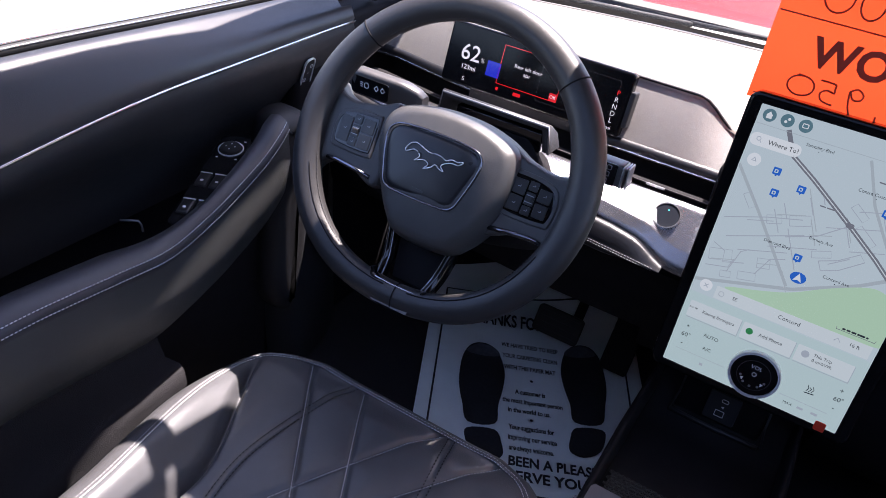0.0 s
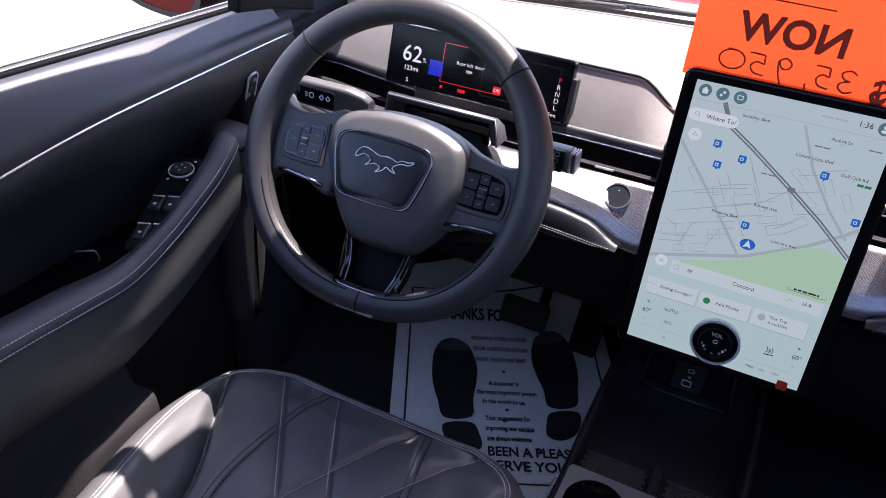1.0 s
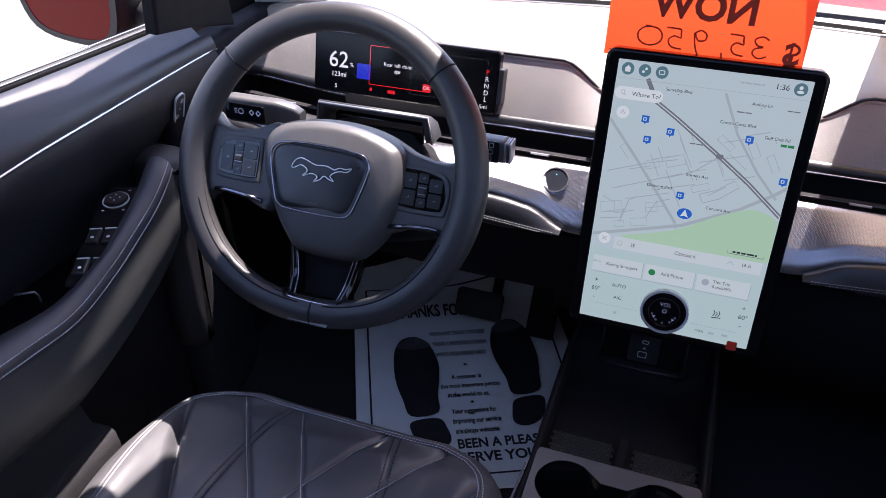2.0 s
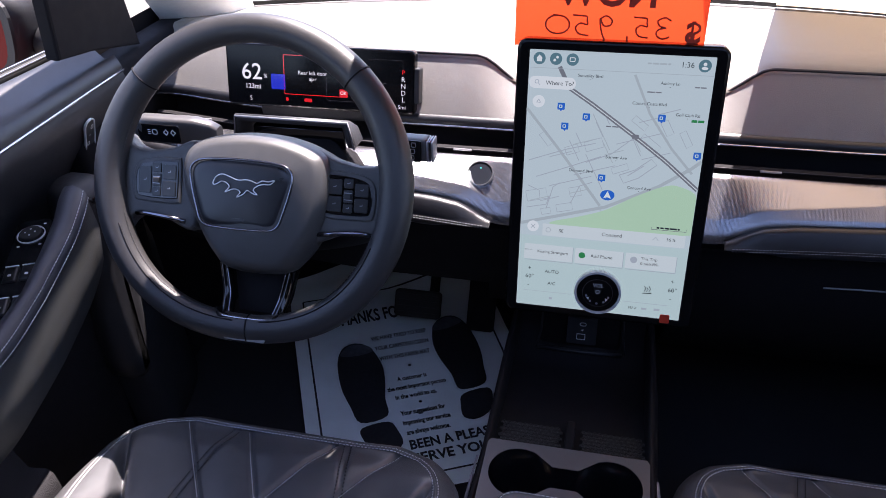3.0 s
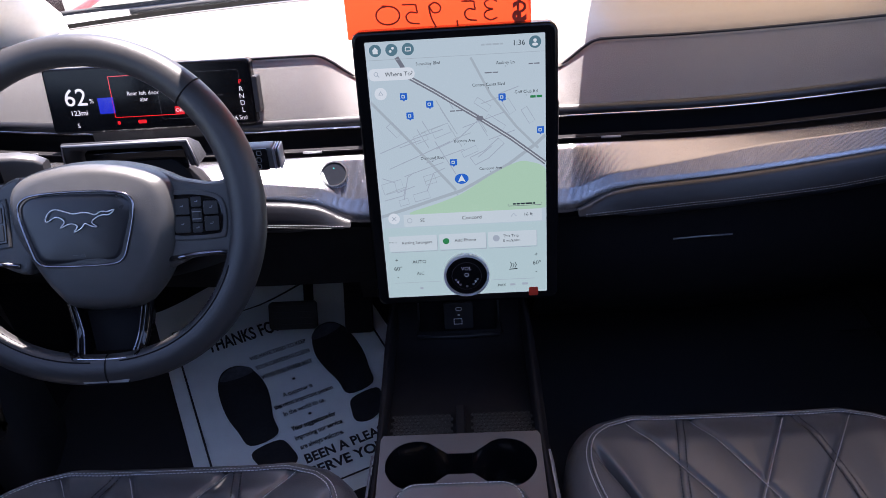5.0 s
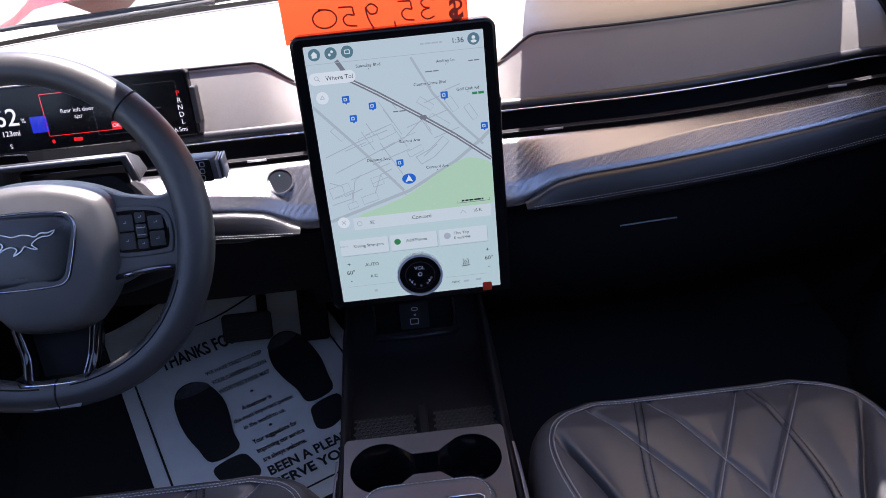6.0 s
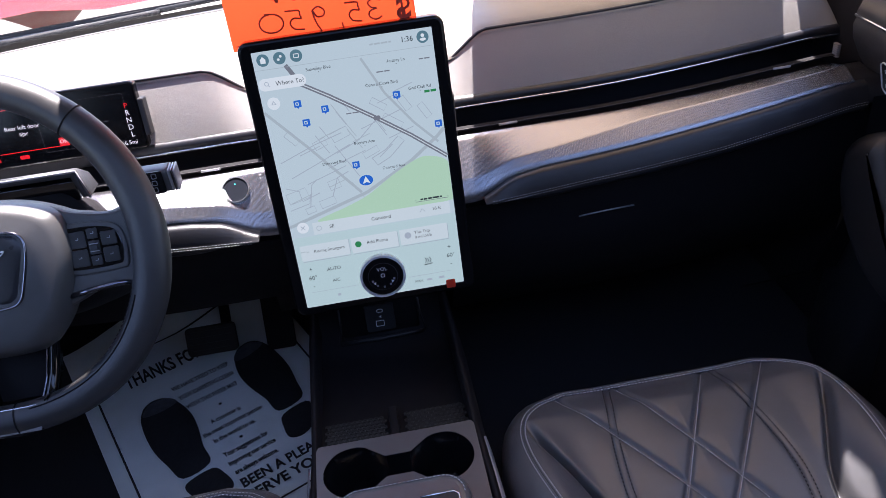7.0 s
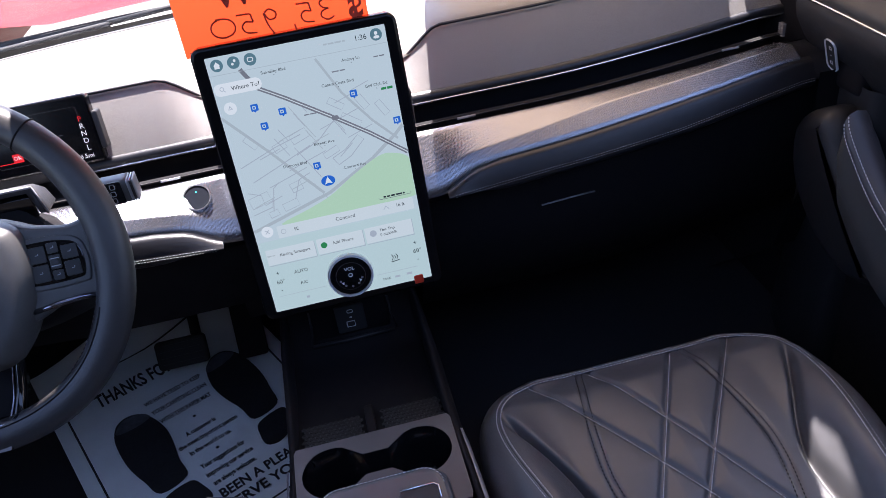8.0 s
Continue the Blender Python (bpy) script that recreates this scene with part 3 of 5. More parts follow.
road([(-0.106, -0.052), (-0.065, -0.040), (-0.001, -0.021), (0.06, 0.011), (0.095, 0.036), (0.106, 0.046)], 0.0042, "road", Z1)
road([(-0.106, 0.098), (-0.063, 0.048), (-0.008, -0.02)], 0.0035, "road", Z1)
road([(0.018, 0.145), (0.040, 0.100), (0.070, 0.059), (0.097, 0.030)], 0.003, "road", Z1)
road([(-0.070, 0.150), (-0.056, 0.125), (-0.027, 0.107), (0.026, 0.071), (0.064, 0.044), (0.106, 0.010)], 0.0052, "highway", Z2)
road([(-0.056, 0.125), (-0.027, 0.107), (0.026, 0.071), (0.064, 0.044), (0.106, 0.010)], 0.0011, "pale", Z3)
rng = random.Random(4)
A, B = Vector((0.93, 0.30)).normalized(), Vector((-0.48, 0.88)).normalized()
for o, da, n in ((Vector((-0.055, -0.015)), 0.016, 11), (Vector((-0.012, 0.045)), 0.013, 11), (Vector((0.02, 0.10)), 0.02, 8)):
    for i in range(n):
        c = o + A * rng.uniform(-0.05, 0.06) + B * rng.uniform(-0.03, 0.04)
        d = A if i % 2 else B
        h = rng.uniform(0.008, 0.03)
        q = [c - d * h, c + d * h * 0.3, c + d * h]
        if all(abs(k.x) < 0.102 and -0.04 < k.y < 0.135 for k in q):
            road([(k.x, k.y) for k in q], 0.0010, "grey" if i % 3 else "road", Z1 + 0.0001, "street")
for p in ([(-0.1, 0.0), (-0.085, -0.006), (-0.083, -0.02), (-0.06, -0.012)], [(-0.1, -0.03), (-0.075, -0.024), (-0.072, -0.012)], [(-0.045, -0.02), (-0.035, 0.004), (-0.02, 0.01)],
          [(0.012, 0.022), (0.03, 0.03), (0.048, 0.045), (0.055, 0.038), (0.035, 0.02), (0.018, 0.012), (0.012, 0.022)], [(0.022, 0.022), (0.04, 0.036)], [(-0.03, 0.035), (0.0, 0.048), (0.026, 0.071)],
          [(-0.1, 0.033), (-0.055, 0.05), (-0.02, 0.06)], [(-0.09, 0.012), (-0.05, 0.028), (-0.012, 0.044)], [(-0.075, -0.03), (-0.068, 0.0), (-0.06, 0.006)]):
    road(p, 0.0011, "grey", Z1 + 0.0001, "street")
for cx, cy, a, w, h in ((-0.088, -0.012, 14, 0.026, 0.014), (-0.052, -0.026, 14, 0.020, 0.010), (-0.075, -0.033, 14, 0.012, 0.008), (-0.040, -0.004, 14, 0.014, 0.012), (-0.022, 0.058, 20, 0.022, 0.012), (-0.048, 0.050, 20, 0.016, 0.010),
                        (0.012, 0.030, 22, 0.020, 0.008), (0.044, 0.064, -36, 0.026, 0.010), (0.062, 0.084, -60, 0.018, 0.009), (0.030, 0.088, -36, 0.020, 0.008), (-0.080, 0.062, -50, 0.018, 0.009), (0.085, 0.072, -60, 0.020, 0.008)):
    ca, sa = math.cos(radians(a)), math.sin(radians(a))
    road([(cx + ca * x - sa * y, cy + sa * x + ca * y) for x, y in ((-w / 2, -h / 2), (w / 2, -h / 2), (w / 2, h / 2), (-w / 2, h / 2), (-w / 2, -h / 2))], 0.0008, "grey", Z1 + 0.0001, "block_outline")
for x, y, text in ((-0.033, 0.141, "Sunvalley Blvd"), (0.038, 0.112, "Contra Costa Blvd"), (0.083, 0.101, "Golf Club Rd"), (0.006, 0.044, "Burnett Ave"), (-0.035, 0.024, "Diamond Blvd"), (0.037, 0.007, "Concord Ave"), (0.059, 0.137, "Audrey Ln")):
    label_on(text, x, y, 0.0052)
    flat("label_dot", disc(0.0005, 8, x, y - 0.0042), "text", Z2)
for x, y, w in ((0.042, 0.126, 0.016), (0.0, 0.082, 0.020), (0.093, 0.134, 0.013)):
    bars(x, y, w, 0.0014, "highway")
bars(0.096, 0.0945, 0.016, 0.003, "leaf")
for x, y in ((-0.065, 0.103), (-0.034, 0.092), (-0.059, 0.079), (0.054, 0.096), (0.100, 0.053), (-0.009, 0.017)):
    pin = flat("charger_pin", rounded(0.0088, 0.0084, 0.001, 3, x, y) , "blue", Z2, None, "small blue map pin")
    flat("pin_tip", [(x - 0.0015, y - 0.0042), (x, y - 0.0062), (x + 0.0015, y - 0.0042)], "blue", Z2, pin)
    flat("pin_mark", rounded(0.0040, 0.0040, 0.0006, 2, x - 0.0006, y), "pale", Z3, pin)
    flat("pin_core", rounded(0.0020, 0.0022, 0.0004, 2, x - 0.0006, y), "blue", Z4, pin)
flat("road_shield", rounded(0.0085, 0.0056, 0.002, 3, 0.026, 0.0715), "highway", Z4)
flat("arrow_disc", disc(0.0088, 28, 0.0, -0.005, 0.0068), "blue", Z3, None, "blue position marker")
flat("arrow", [(0.0, 0.0005), (0.0048, -0.0092), (0.0, -0.0075), (-0.0048, -0.0092)], "white", Z4)
for x in (-0.0945, -0.075, -0.0555, 0.0945):
    flat("round_icon", disc(0.0072, 28, x, 0.159), "teal", Z2, None, "round teal icon")
flat("house_glyph", [(-0.0983, 0.159), (-0.0945, 0.1632), (-0.0907, 0.159), (-0.0915, 0.159), (-0.0915, 0.1553), (-0.0975, 0.1553), (-0.0975, 0.159)], "white", Z3)
flat("dot_glyph", disc(0.0016, 12, -0.0765, 0.1575), "white", Z3)
flat("dot_glyph", disc(0.0016, 12, -0.0735, 0.161), "white", Z3)
part("camera_glyph", ring_plate(rounded(0.0068, 0.0052, 0.001, 2, -0.0555, 0.159), rounded(0.005, 0.0034, 0.0006, 2, -0.0555, 0.159), 0.0002, at(SC, 0, 0, Z3)), TINT["white"], display)
road([(-0.106, 0.1478), (0.106, 0.1478)], 0.0006, "road", Z2, "divider")
flat("head_glyph", disc(0.0021, 14, 0.0945, 0.1608), "white", Z3)
flat("body_glyph", disc(0.0036, 14, 0.0945, 0.1562, 0.0018), "white", Z3)
label_on("1:36", 0.0755, 0.159, 0.0088)
bars(0.044, 0.159, 0.026, 0.002, "road")
flat("search_pill", rounded(0.056, 0.0145, 0.007, 6, -0.0775, 0.1305), "white", Z2, None, "white search box")
part("lens_glyph", ring_plate(disc(0.0026, 16, -0.096, 0.1315), disc(0.0019, 16, -0.096, 0.1315), 0.0002, at(SC, 0, 0, Z3)), TINT["grey"], display)
road([(-0.0942, 0.1296), (-0.0924, 0.1276)], 0.0008, "grey", Z3, "lens_handle")
label_on("Where To?", -0.0685, 0.1303, 0.0072)
flat("round_button", disc(0.0075, 24, -0.0925, 0.1075), "white", Z2)
part("compass_glyph", ring_plate([(-0.0955, 0.106), (-0.0925, 0.111), (-0.0895, 0.106)], [(-0.0942, 0.1066), (-0.0925, 0.1095), (-0.0908, 0.1066)], 0.0002, at(SC, 0, 0, Z3)), TINT["grey"], display)
flat("round_button", disc(0.0075, 24, -0.090, -0.055), "white", Z2)
road([(-0.0925, -0.0575), (-0.0875, -0.0525)], 0.0009, "grey", Z3, "tool_glyph")
road([(-0.0925, -0.0525), (-0.0875, -0.0575)], 0.0009, "grey", Z3, "tool_glyph")
flat("place_bar", rounded(0.178, 0.0165, 0.001, 2, 0.0115, -0.0585), "pale", Z2, None, "pale bar with the place name")
label_on("Concord", 0.0105, -0.0580, 0.0070)
label_on("SE", -0.0535, -0.0585, 0.0062)
label_on("16 ft", 0.0830, -0.0572, 0.0062)
part("dial_glyph", ring_plate(disc(0.0034, 16, -0.070, -0.0585), disc(0.0027, 16, -0.070, -0.0585), 0.0002, at(SC, 0, 0, Z3)), TINT["grey"], display)
road([(0.061, -0.0595), (0.0645, -0.055), (0.068, -0.0595)], 0.0009, "grey", Z3, "hill_glyph")
road([(0.058, -0.042), (0.058, -0.045), (0.100, -0.045), (0.100, -0.042)], 0.0007, "highway", Z3, "scale_bar")
bars(0.078, -0.0425, 0.028, 0.0022)
for x, w in ((-0.068, 0.063), (-0.003, 0.061), (0.062, 0.063)):
    card = flat("card", rounded(w, 0.0215, 0.0012, 2, x, -0.0905), "pale", Z2, None, "pale shortcut card")
    flat("card_edge", [(x - w / 2 + 0.001, -0.1022), (x + w / 2, -0.1022), (x + w / 2, -0.0805), (x + w / 2 + 0.0008, -0.0805), (x + w / 2 + 0.0008, -0.1030), (x - w / 2 + 0.001, -0.1030)], "grey", Z2, card)
label_on("Kissing Strangers", -0.0625, -0.0895, 0.0058)
bars(-0.094, -0.0885, 0.010, 0.002)
flat("phone_icon", disc(0.0042, 20, -0.0245, -0.0895), "leaf", Z3)
label_on("Add Phone", 0.0005, -0.0892, 0.0062)
flat("trip_icon", disc(0.0045, 20, 0.0410, -0.0888), "grey", Z3)
label_on("This Trip", 0.0600, -0.0862, 0.0056)
label_on("0 mi/kWh", 0.0610, -0.0930, 0.0056)
for x in (-0.0915, 0.0925):
    label_on("+", x, -0.1145, 0.0085)
    label_on("60°", x + 0.001, -0.1265, 0.0082)
    label_on("-", x, -0.1385, 0.0085)
label_on("AUTO", -0.0615, -0.1175, 0.0066)
label_on("A/C", -0.0610, -0.1345, 0.0062)
label_on("MAX", 0.0465, -0.1570, 0.0050)
bars(0.061, -0.157, 0.007, 0.0028, "grey")
bars(0.0775, -0.1565, 0.008, 0.003, "grey")
bars(-0.060, -0.1565, 0.006, 0.0032, "grey")
road([(-0.097, -0.1475), (-0.034, -0.1475)], 0.0006, "road", Z2, "divider")
road([(0.034, -0.149), (0.090, -0.149)], 0.0006, "grey", Z2, "divider")
for k in range(3):
    road([(0.0585 + 0.003 * k, -0.124 - 0.002 * (k % 2)), (0.0605 + 0.003 * k, -0.128), (0.0585 + 0.003 * k, -0.132)], 0.0009, "text", Z3, "fan_glyph")
road([(0.057, -0.1345), (0.068, -0.1335)], 0.0012, "text", Z3, "fan_glyph")

knob = part("volume_knob", slab(disc(0.0290, 64, 0.0, -0.138), 0.006, at(SC, 0, 0, 0), 0.002, 3), M["panel_glass"], screen, "black volume knob")
teeth = [((0.0303 if k % 2 else 0.0297) * math.cos(2 * math.pi * k / 220), -0.138 + (0.0303 if k % 2 else 0.0297) * math.sin(2 * math.pi * k / 220)) for k in range(220)]
inner = [(0.0272 * math.cos(2 * math.pi * k / 220), -0.138 + 0.0272 * math.sin(2 * math.pi * k / 220)) for k in range(220)]
part("knurled_ring", ring_plate(teeth, inner, 0.0088, SC), mat("knurled_silver", (0.62, 0.63, 0.65), 0.4, metal=0.3, vary=0.05), knob, "knurled satin silver ring")
part("face", slab(disc(0.0268, 48, 0, -0.138), 0.0078, SC, 0.001), M["panel_glass"], knob)
part("lettering", words("VOL", 0.0072, at(SC, 0.0, -0.1275, 0.0082)), M["white_mark"], knob)
part("power_mark", ring_plate(disc(0.0028, 20, 0, -0.1365), disc(0.0020, 20, 0, -0.1365), 0.0002, at(SC, 0, 0, 0.0080)), M["white_mark"], knob)
part("skip_mark", slab([(-0.014, -0.146), (-0.010, -0.1445), (-0.011, -0.149)], 0.0002, at(SC, 0, 0, 0.0080)), M["white_mark"], knob)
part("skip_mark", slab([(0.014, -0.146), (0.010, -0.1445), (0.011, -0.149)], 0.0002, at(SC, 0, 0, 0.0080)), M["white_mark"], knob)

part("well_ring", ring_plate(disc(0.0200, 48, 0, -0.138), disc(0.0190, 48, 0, -0.138), 0.0004, at(SC, 0, 0, 0.0079)), M["dark_chrome"], knob)
for k in range(5):
    part("key_mark", slab(disc(0.0016, 10, 0.0152 * math.cos(radians(200 + 35 * k)), -0.138 + 0.0152 * math.sin(radians(200 + 35 * k))), 0.0002, at(SC, 0, 0, 0.0080)), M["satin"], knob)
part("red_tab", slab(rounded(0.0125, 0.0125, 0.002, 3, 0.0885, -0.1685), 0.0006, at(SC, 0, 0, 0.0006), 0.0002), mat("red_film", (0.62, 0.045, 0.02), 0.35), screen, "small red film tab on the lower edge")

# ---- orange price sheet hung behind the screen ----
sign = thing("price_sign", "bright orange paper price sheet, seen from its back with mirrored writing", "sign")
PF = frame_from((-0.018, 0.052, 0.7130), Vector((-1, 0, 0)), Vector((0, 0.10, 0.995)).normalized(), Vector((0, 0.995, -0.10)).normalized())
rows = [[PF @ Vector((x, y, 0.0015 * math.sin(x * 21 + 1) + 0.004 * (y / 0.28) ** 2 + 0.001 * math.sin(y * 40))) for x in span(-0.110, 0.110, 13)] for y in span(0, 0.279, 15)]
part("sheet", loft(rows), M["orange"], sign, "fluorescent orange paper")
BACK = PF @ Matrix.Translation((0, 0, -0.003))


def mirrored(text, size, x, y, turn=0.0, bold=0.0):
    return part("lettering", words(text, size, at(BACK, x, y, 0, turn), "CENTER", bold), M["brown_ink"], sign)


mirrored("NOW", 0.043, 0.004, 0.0635, 0, 0.0014)
mirrored("$", 0.034, -0.096, 0.022, 0, 0.0010)
NUM = {"3": [(0.05, 0.88), (0.4, 1.02), (0.78, 0.85), (0.62, 0.6), (0.3, 0.53), (0.7, 0.42), (0.8, 0.18), (0.45, -0.02), (0.05, 0.1)],
       "5": [(0.95, 1.0), (0.55, 0.99), (0.25, 0.95), (0.22, 0.75), (0.2, 0.55), (0.55, 0.6), (0.78, 0.38), (0.6, 0.08), (0.1, 0.0)],
       "9": [(0.82, 0.85), (0.5, 1.02), (0.18, 0.82), (0.25, 0.55), (0.6, 0.52), (0.82, 0.85), (0.75, 0.4), (0.62, 0.05), (0.42, -0.28)],
       "0": [(0.5 + 0.48 * math.sin(k * math.pi / 6), 0.5 + 0.46 * math.cos(k * math.pi / 6)) for k in range(13)] + [(0.72, 0.98)], ",": [(0.4, 0.05), (0.36, -0.08), (0.25, -0.25)]}


def scrawl(ch, x, y, w, h, r=0.0011):
    pts = [at(BACK, x + a * w, y + b * h, 0) @ Vector((0, 0, 0)) for a, b in NUM[ch]]
    part("marker_digit", tube(smooth_line(pts, 6), r, sides=5, squash=1), M["brown_ink"], sign)


for ch, x, w in (("3", -0.071, 0.020), ("5", -0.048, 0.021), (",", -0.026, 0.010), ("9", -0.007, 0.021), ("5", 0.020, 0.023), ("0", 0.045, 0.029)):
    scrawl(ch, x, 0.0155, w, 0.023)
part("marker_line", tube([at(BACK, -0.03, 0.096, 0) @ Vector(), at(BACK, 0.108, 0.098, 0) @ Vector()], 0.0009, sides=5), M["brown_ink"], sign)
part("marker_line", tube([at(BACK, 0.078, 0.0035, 0) @ Vector(), at(BACK, 0.104, 0.0065, 0) @ Vector()], 0.0008, sides=5), M["brown_ink"], sign)
for x, w in ((0.040, 0.030), (0.010, 0.024), (-0.024, 0.028)):
    scrawl("0", x, 0.106, w, 0.034)

# ---- instrument cluster ----
CT = radians(14)
CL = frame_from((-0.4245, 0.135, 0.622), Vector((1, 0, 0)), Vector((0, math.sin(CT), math.cos(CT))), Vector((0, -math.cos(CT), math.sin(CT))))
cluster = thing("instrument_cluster", "slim black digital instrument display behind the steering wheel", "instrument cluster")
part("housing", slab(rounded(0.288, 0.090, 0.006, 4), 0.016, at(CL, 0, 0, -0.0165), 0.003), M["panel_glass"], cluster, "black display housing")
part("foot", box((-0.52, 0.13, 0.560), (-0.33, 0.20, 0.60), 0.004), M["plastic"], cluster)
part("side_clip", slab(rounded(0.008, 0.050, 0.003), 0.020, at(CL, 0.1465, -0.004, -0.022), 0.002), M["plastic"], cluster)
PANEL = part("display", slab(rounded(0.276, 0.079, 0.002, 2), 0.0004, at(CL, 0, 0, -0.0004)), M["panel_glass"], cluster, "dark lit screen")
G = {k: glow("cluster_" + k, c, s) for k, c, s in (("white", (0.75, 0.76, 0.80), 0.20), ("blue", (0.015, 0.03, 0.55), 0.16), ("red", (0.75, 0.015, 0.02), 0.16), ("dim", (0.10, 0.10, 0.12), 0.12))}


def on_cluster(text, x, y, size, k="white", bold=0.0):
    part("lettering", words(text, size, at(CL, x, y, 0.0008), "CENTER", bold), G[k], PANEL)


on_cluster("62", -0.103, 0.004, 0.033, "white", 0.0002)
on_cluster("%", -0.0815, -0.001, 0.009)
on_cluster("123mi", -0.102, -0.0165, 0.010, "white", 0.0001)
on_cluster("S", -0.106, -0.034, 0.009)
part("charge_bar", slab(rounded(0.022, 0.022, 0.001, 2, -0.062, -0.008), 0.0003, at(CL, 0, 0, 0.0002)), G["blue"], PANEL, "blue charge bar")
part("warning_box", ring_plate(rounded(0.098, 0.057, 0.001, 2, -0.004, 0.003), rounded(0.096, 0.055, 0.0008, 2, -0.004, 0.003), 0.0003, at(CL, 0, 0, 0.0002)), G["red"], PANEL, "thin red warning outline")
on_cluster("Rear left door", -0.008, 0.0065, 0.0078)
on_cluster("ajar", -0.008, -0.0020, 0.0078)
part("ok_patch", slab(rounded(0.012, 0.011, 0.001, 2, 0.0385, -0.0195), 0.0003, at(CL, 0, 0, 0.0003)), G["red"], PANEL)
on_cluster("OK", 0.0385, -0.0195, 0.007)
for x, w in ((-0.049, 0.004), (-0.016, 0.012)):
    part("telltale", slab(rounded(w, 0.005, 0.001, 2, x, -0.0325), 0.0003, at(CL, 0, 0, 0.0003)), G["red"], PANEL)
for i, ch in enumerate("PRNDL"):
    on_cluster(ch, 0.128, 0.014 - 0.0095 * i, 0.0098, "red" if ch == "P" else "white")
on_cluster("66.5mi", 0.121, -0.0345, 0.0080)
part("dim_line", slab(rounded(0.030, 0.0008, 0.0003, 1, 0.087, -0.002), 0.0003, at(CL, 0, 0, 0.0002)), G["dim"], PANEL)
part("dim_outline", ring_plate(rounded(0.115, 0.062, 0.003, 2, 0.07, 0.0), rounded(0.1145, 0.0615, 0.003, 2, 0.07, 0.0), 0.0002, at(CL, 0, 0, 0.0001)), G["dim"], PANEL)

# ---- steering wheel ----
WT = radians(27.85)
WC = Vector((-0.3885, -0.179, 0.619))
WH = frame_from(WC, Vector((1, 0, 0)), Vector((0, math.sin(WT), math.cos(WT))), Vector((0, -math.cos(WT), math.sin(WT))))
wheel = thing("steering_wheel", "black leather steering wheel with grey stitching and a silver emblem", "steering wheel")


def rim_point(a, b, lift_by=0.0):
    """a: round the wheel from the right; b: round the tube."""
    fat = 0.0145 + 0.0022 * (math.cos(2 * a) * 0.5 + 0.5)
    R = 0.1705
    flat_low = -0.010 * max(0, -math.sin(a)) ** 6
    q = (R + flat_low) + (fat + lift_by) * 1.12 * math.cos(b)
    return WH @ Vector((q * math.cos(a), q * math.sin(a), 0.004 + (fat + lift_by) * 0.98 * math.sin(b)))


part("rim", loft([[rim_point(2 * math.pi * i / 120, 2 * math.pi * k / 20) for k in range(20)] for i in range(121)], True), M["rim_leather"], wheel, "grained black leather rim")
for deg in (46, 140, 274):
    part("rim_seam", tube([rim_point(radians(deg), 2 * math.pi * k / 24, 0.0002) for k in range(24)], 0.0009, True, 6), M["dark"], wheel)
for lo, hi in ((285, 345), (196, 262), (150, 170), (14, 35), (52, 132)):
    part("stitching", stitches([rim_point(radians(a), radians(158), 0.0003) for a in span(lo, hi, 40)], 0.0048, 0.0034, 0.00045), M["wheel_thread"], wheel)

for lo, hi in ((200, 268), (280, 340)):
    part("rim_panel_seam", tube([rim_point(radians(a), radians(128), 0.0001) for a in span(lo, hi, 40)], 0.0008, sides=6), M["dark"], wheel)
hub_out = soft_outline([(-0.086, 0.026), (-0.070, 0.045), (-0.035, 0.055), (0.0, 0.058), (0.040, 0.055), (0.076, 0.044), (0.090, 0.028), (0.092, -0.010), (0.080, -0.052), (0.060, -0.082), (0.036, -0.098), (-0.022, -0.098), (-0.044, -0.082), (-0.064, -0.052), (-0.084, -0.010)], 5)


def dome(outline, depth, m, rings=6, crown=0.006, roll=0.16):
    """A cushion-like plate: an outline whose edge rolls over to a slightly crowned face."""
    cx = sum(p[0] for p in outline) / len(outline)
    cy = sum(p[1] for p in outline) / len(outline)
    rows = []
    for i in range(rings + 1):
        t = i / rings
        k = 1 - roll * (1 - math.cos(t * math.pi / 2))
        rows.append([m @ Vector((cx + (x - cx) * k, cy + (y - cy) * k, depth * math.sin(t * math.pi / 2))) for x, y in outline])
    for k, z in ((0.6, 0.55), (0.3, 0.85), (0.02, 1.0)):
        rows.append([m @ Vector((cx + (x - cx) * k, cy + (y - cy) * k, depth + crown * z)) for x, y in outline])
    return loft(rows, True, True)


part("airbag_cover", dome(hub_out, 0.036, at(WH, 0.006, 0.001, -0.016), 9, 0.006, 0.22), M["airbag"], wheel, "grained dark vinyl airbag cover")
badge_out = soft_outline([(-0.066, 0.012), (-0.060, 0.028), (-0.040, 0.0335), (0.0, 0.035), (0.040, 0.0335), (0.061, 0.028), (0.066, 0.012), (0.056, -0.026), (0.048, -0.042), (0.030, -0.0465), (-0.030, -0.0465), (-0.048, -0.042), (-0.056, -0.026)], 4)
badge_out = [(x * 0.90, y * 0.92) for x, y in badge_out]
BD = at(WH, 0.0005, -0.004, 0.0215)
part("badge_panel", dome([(x * 0.975, y * 0.965) for x, y in badge_out], 0.0035, BD, 3, 0.0016), M["badge"], wheel, "smooth dark shield-shaped badge panel")
part("badge_trim", tube([BD @ Vector((x, y, 0.0025)) for x, y in badge_out], 0.0013, True, 8), M["dark_chrome"], wheel, "gloss black badge outline")
EM = at(WH, 0.006, 0.000, 0.0285)
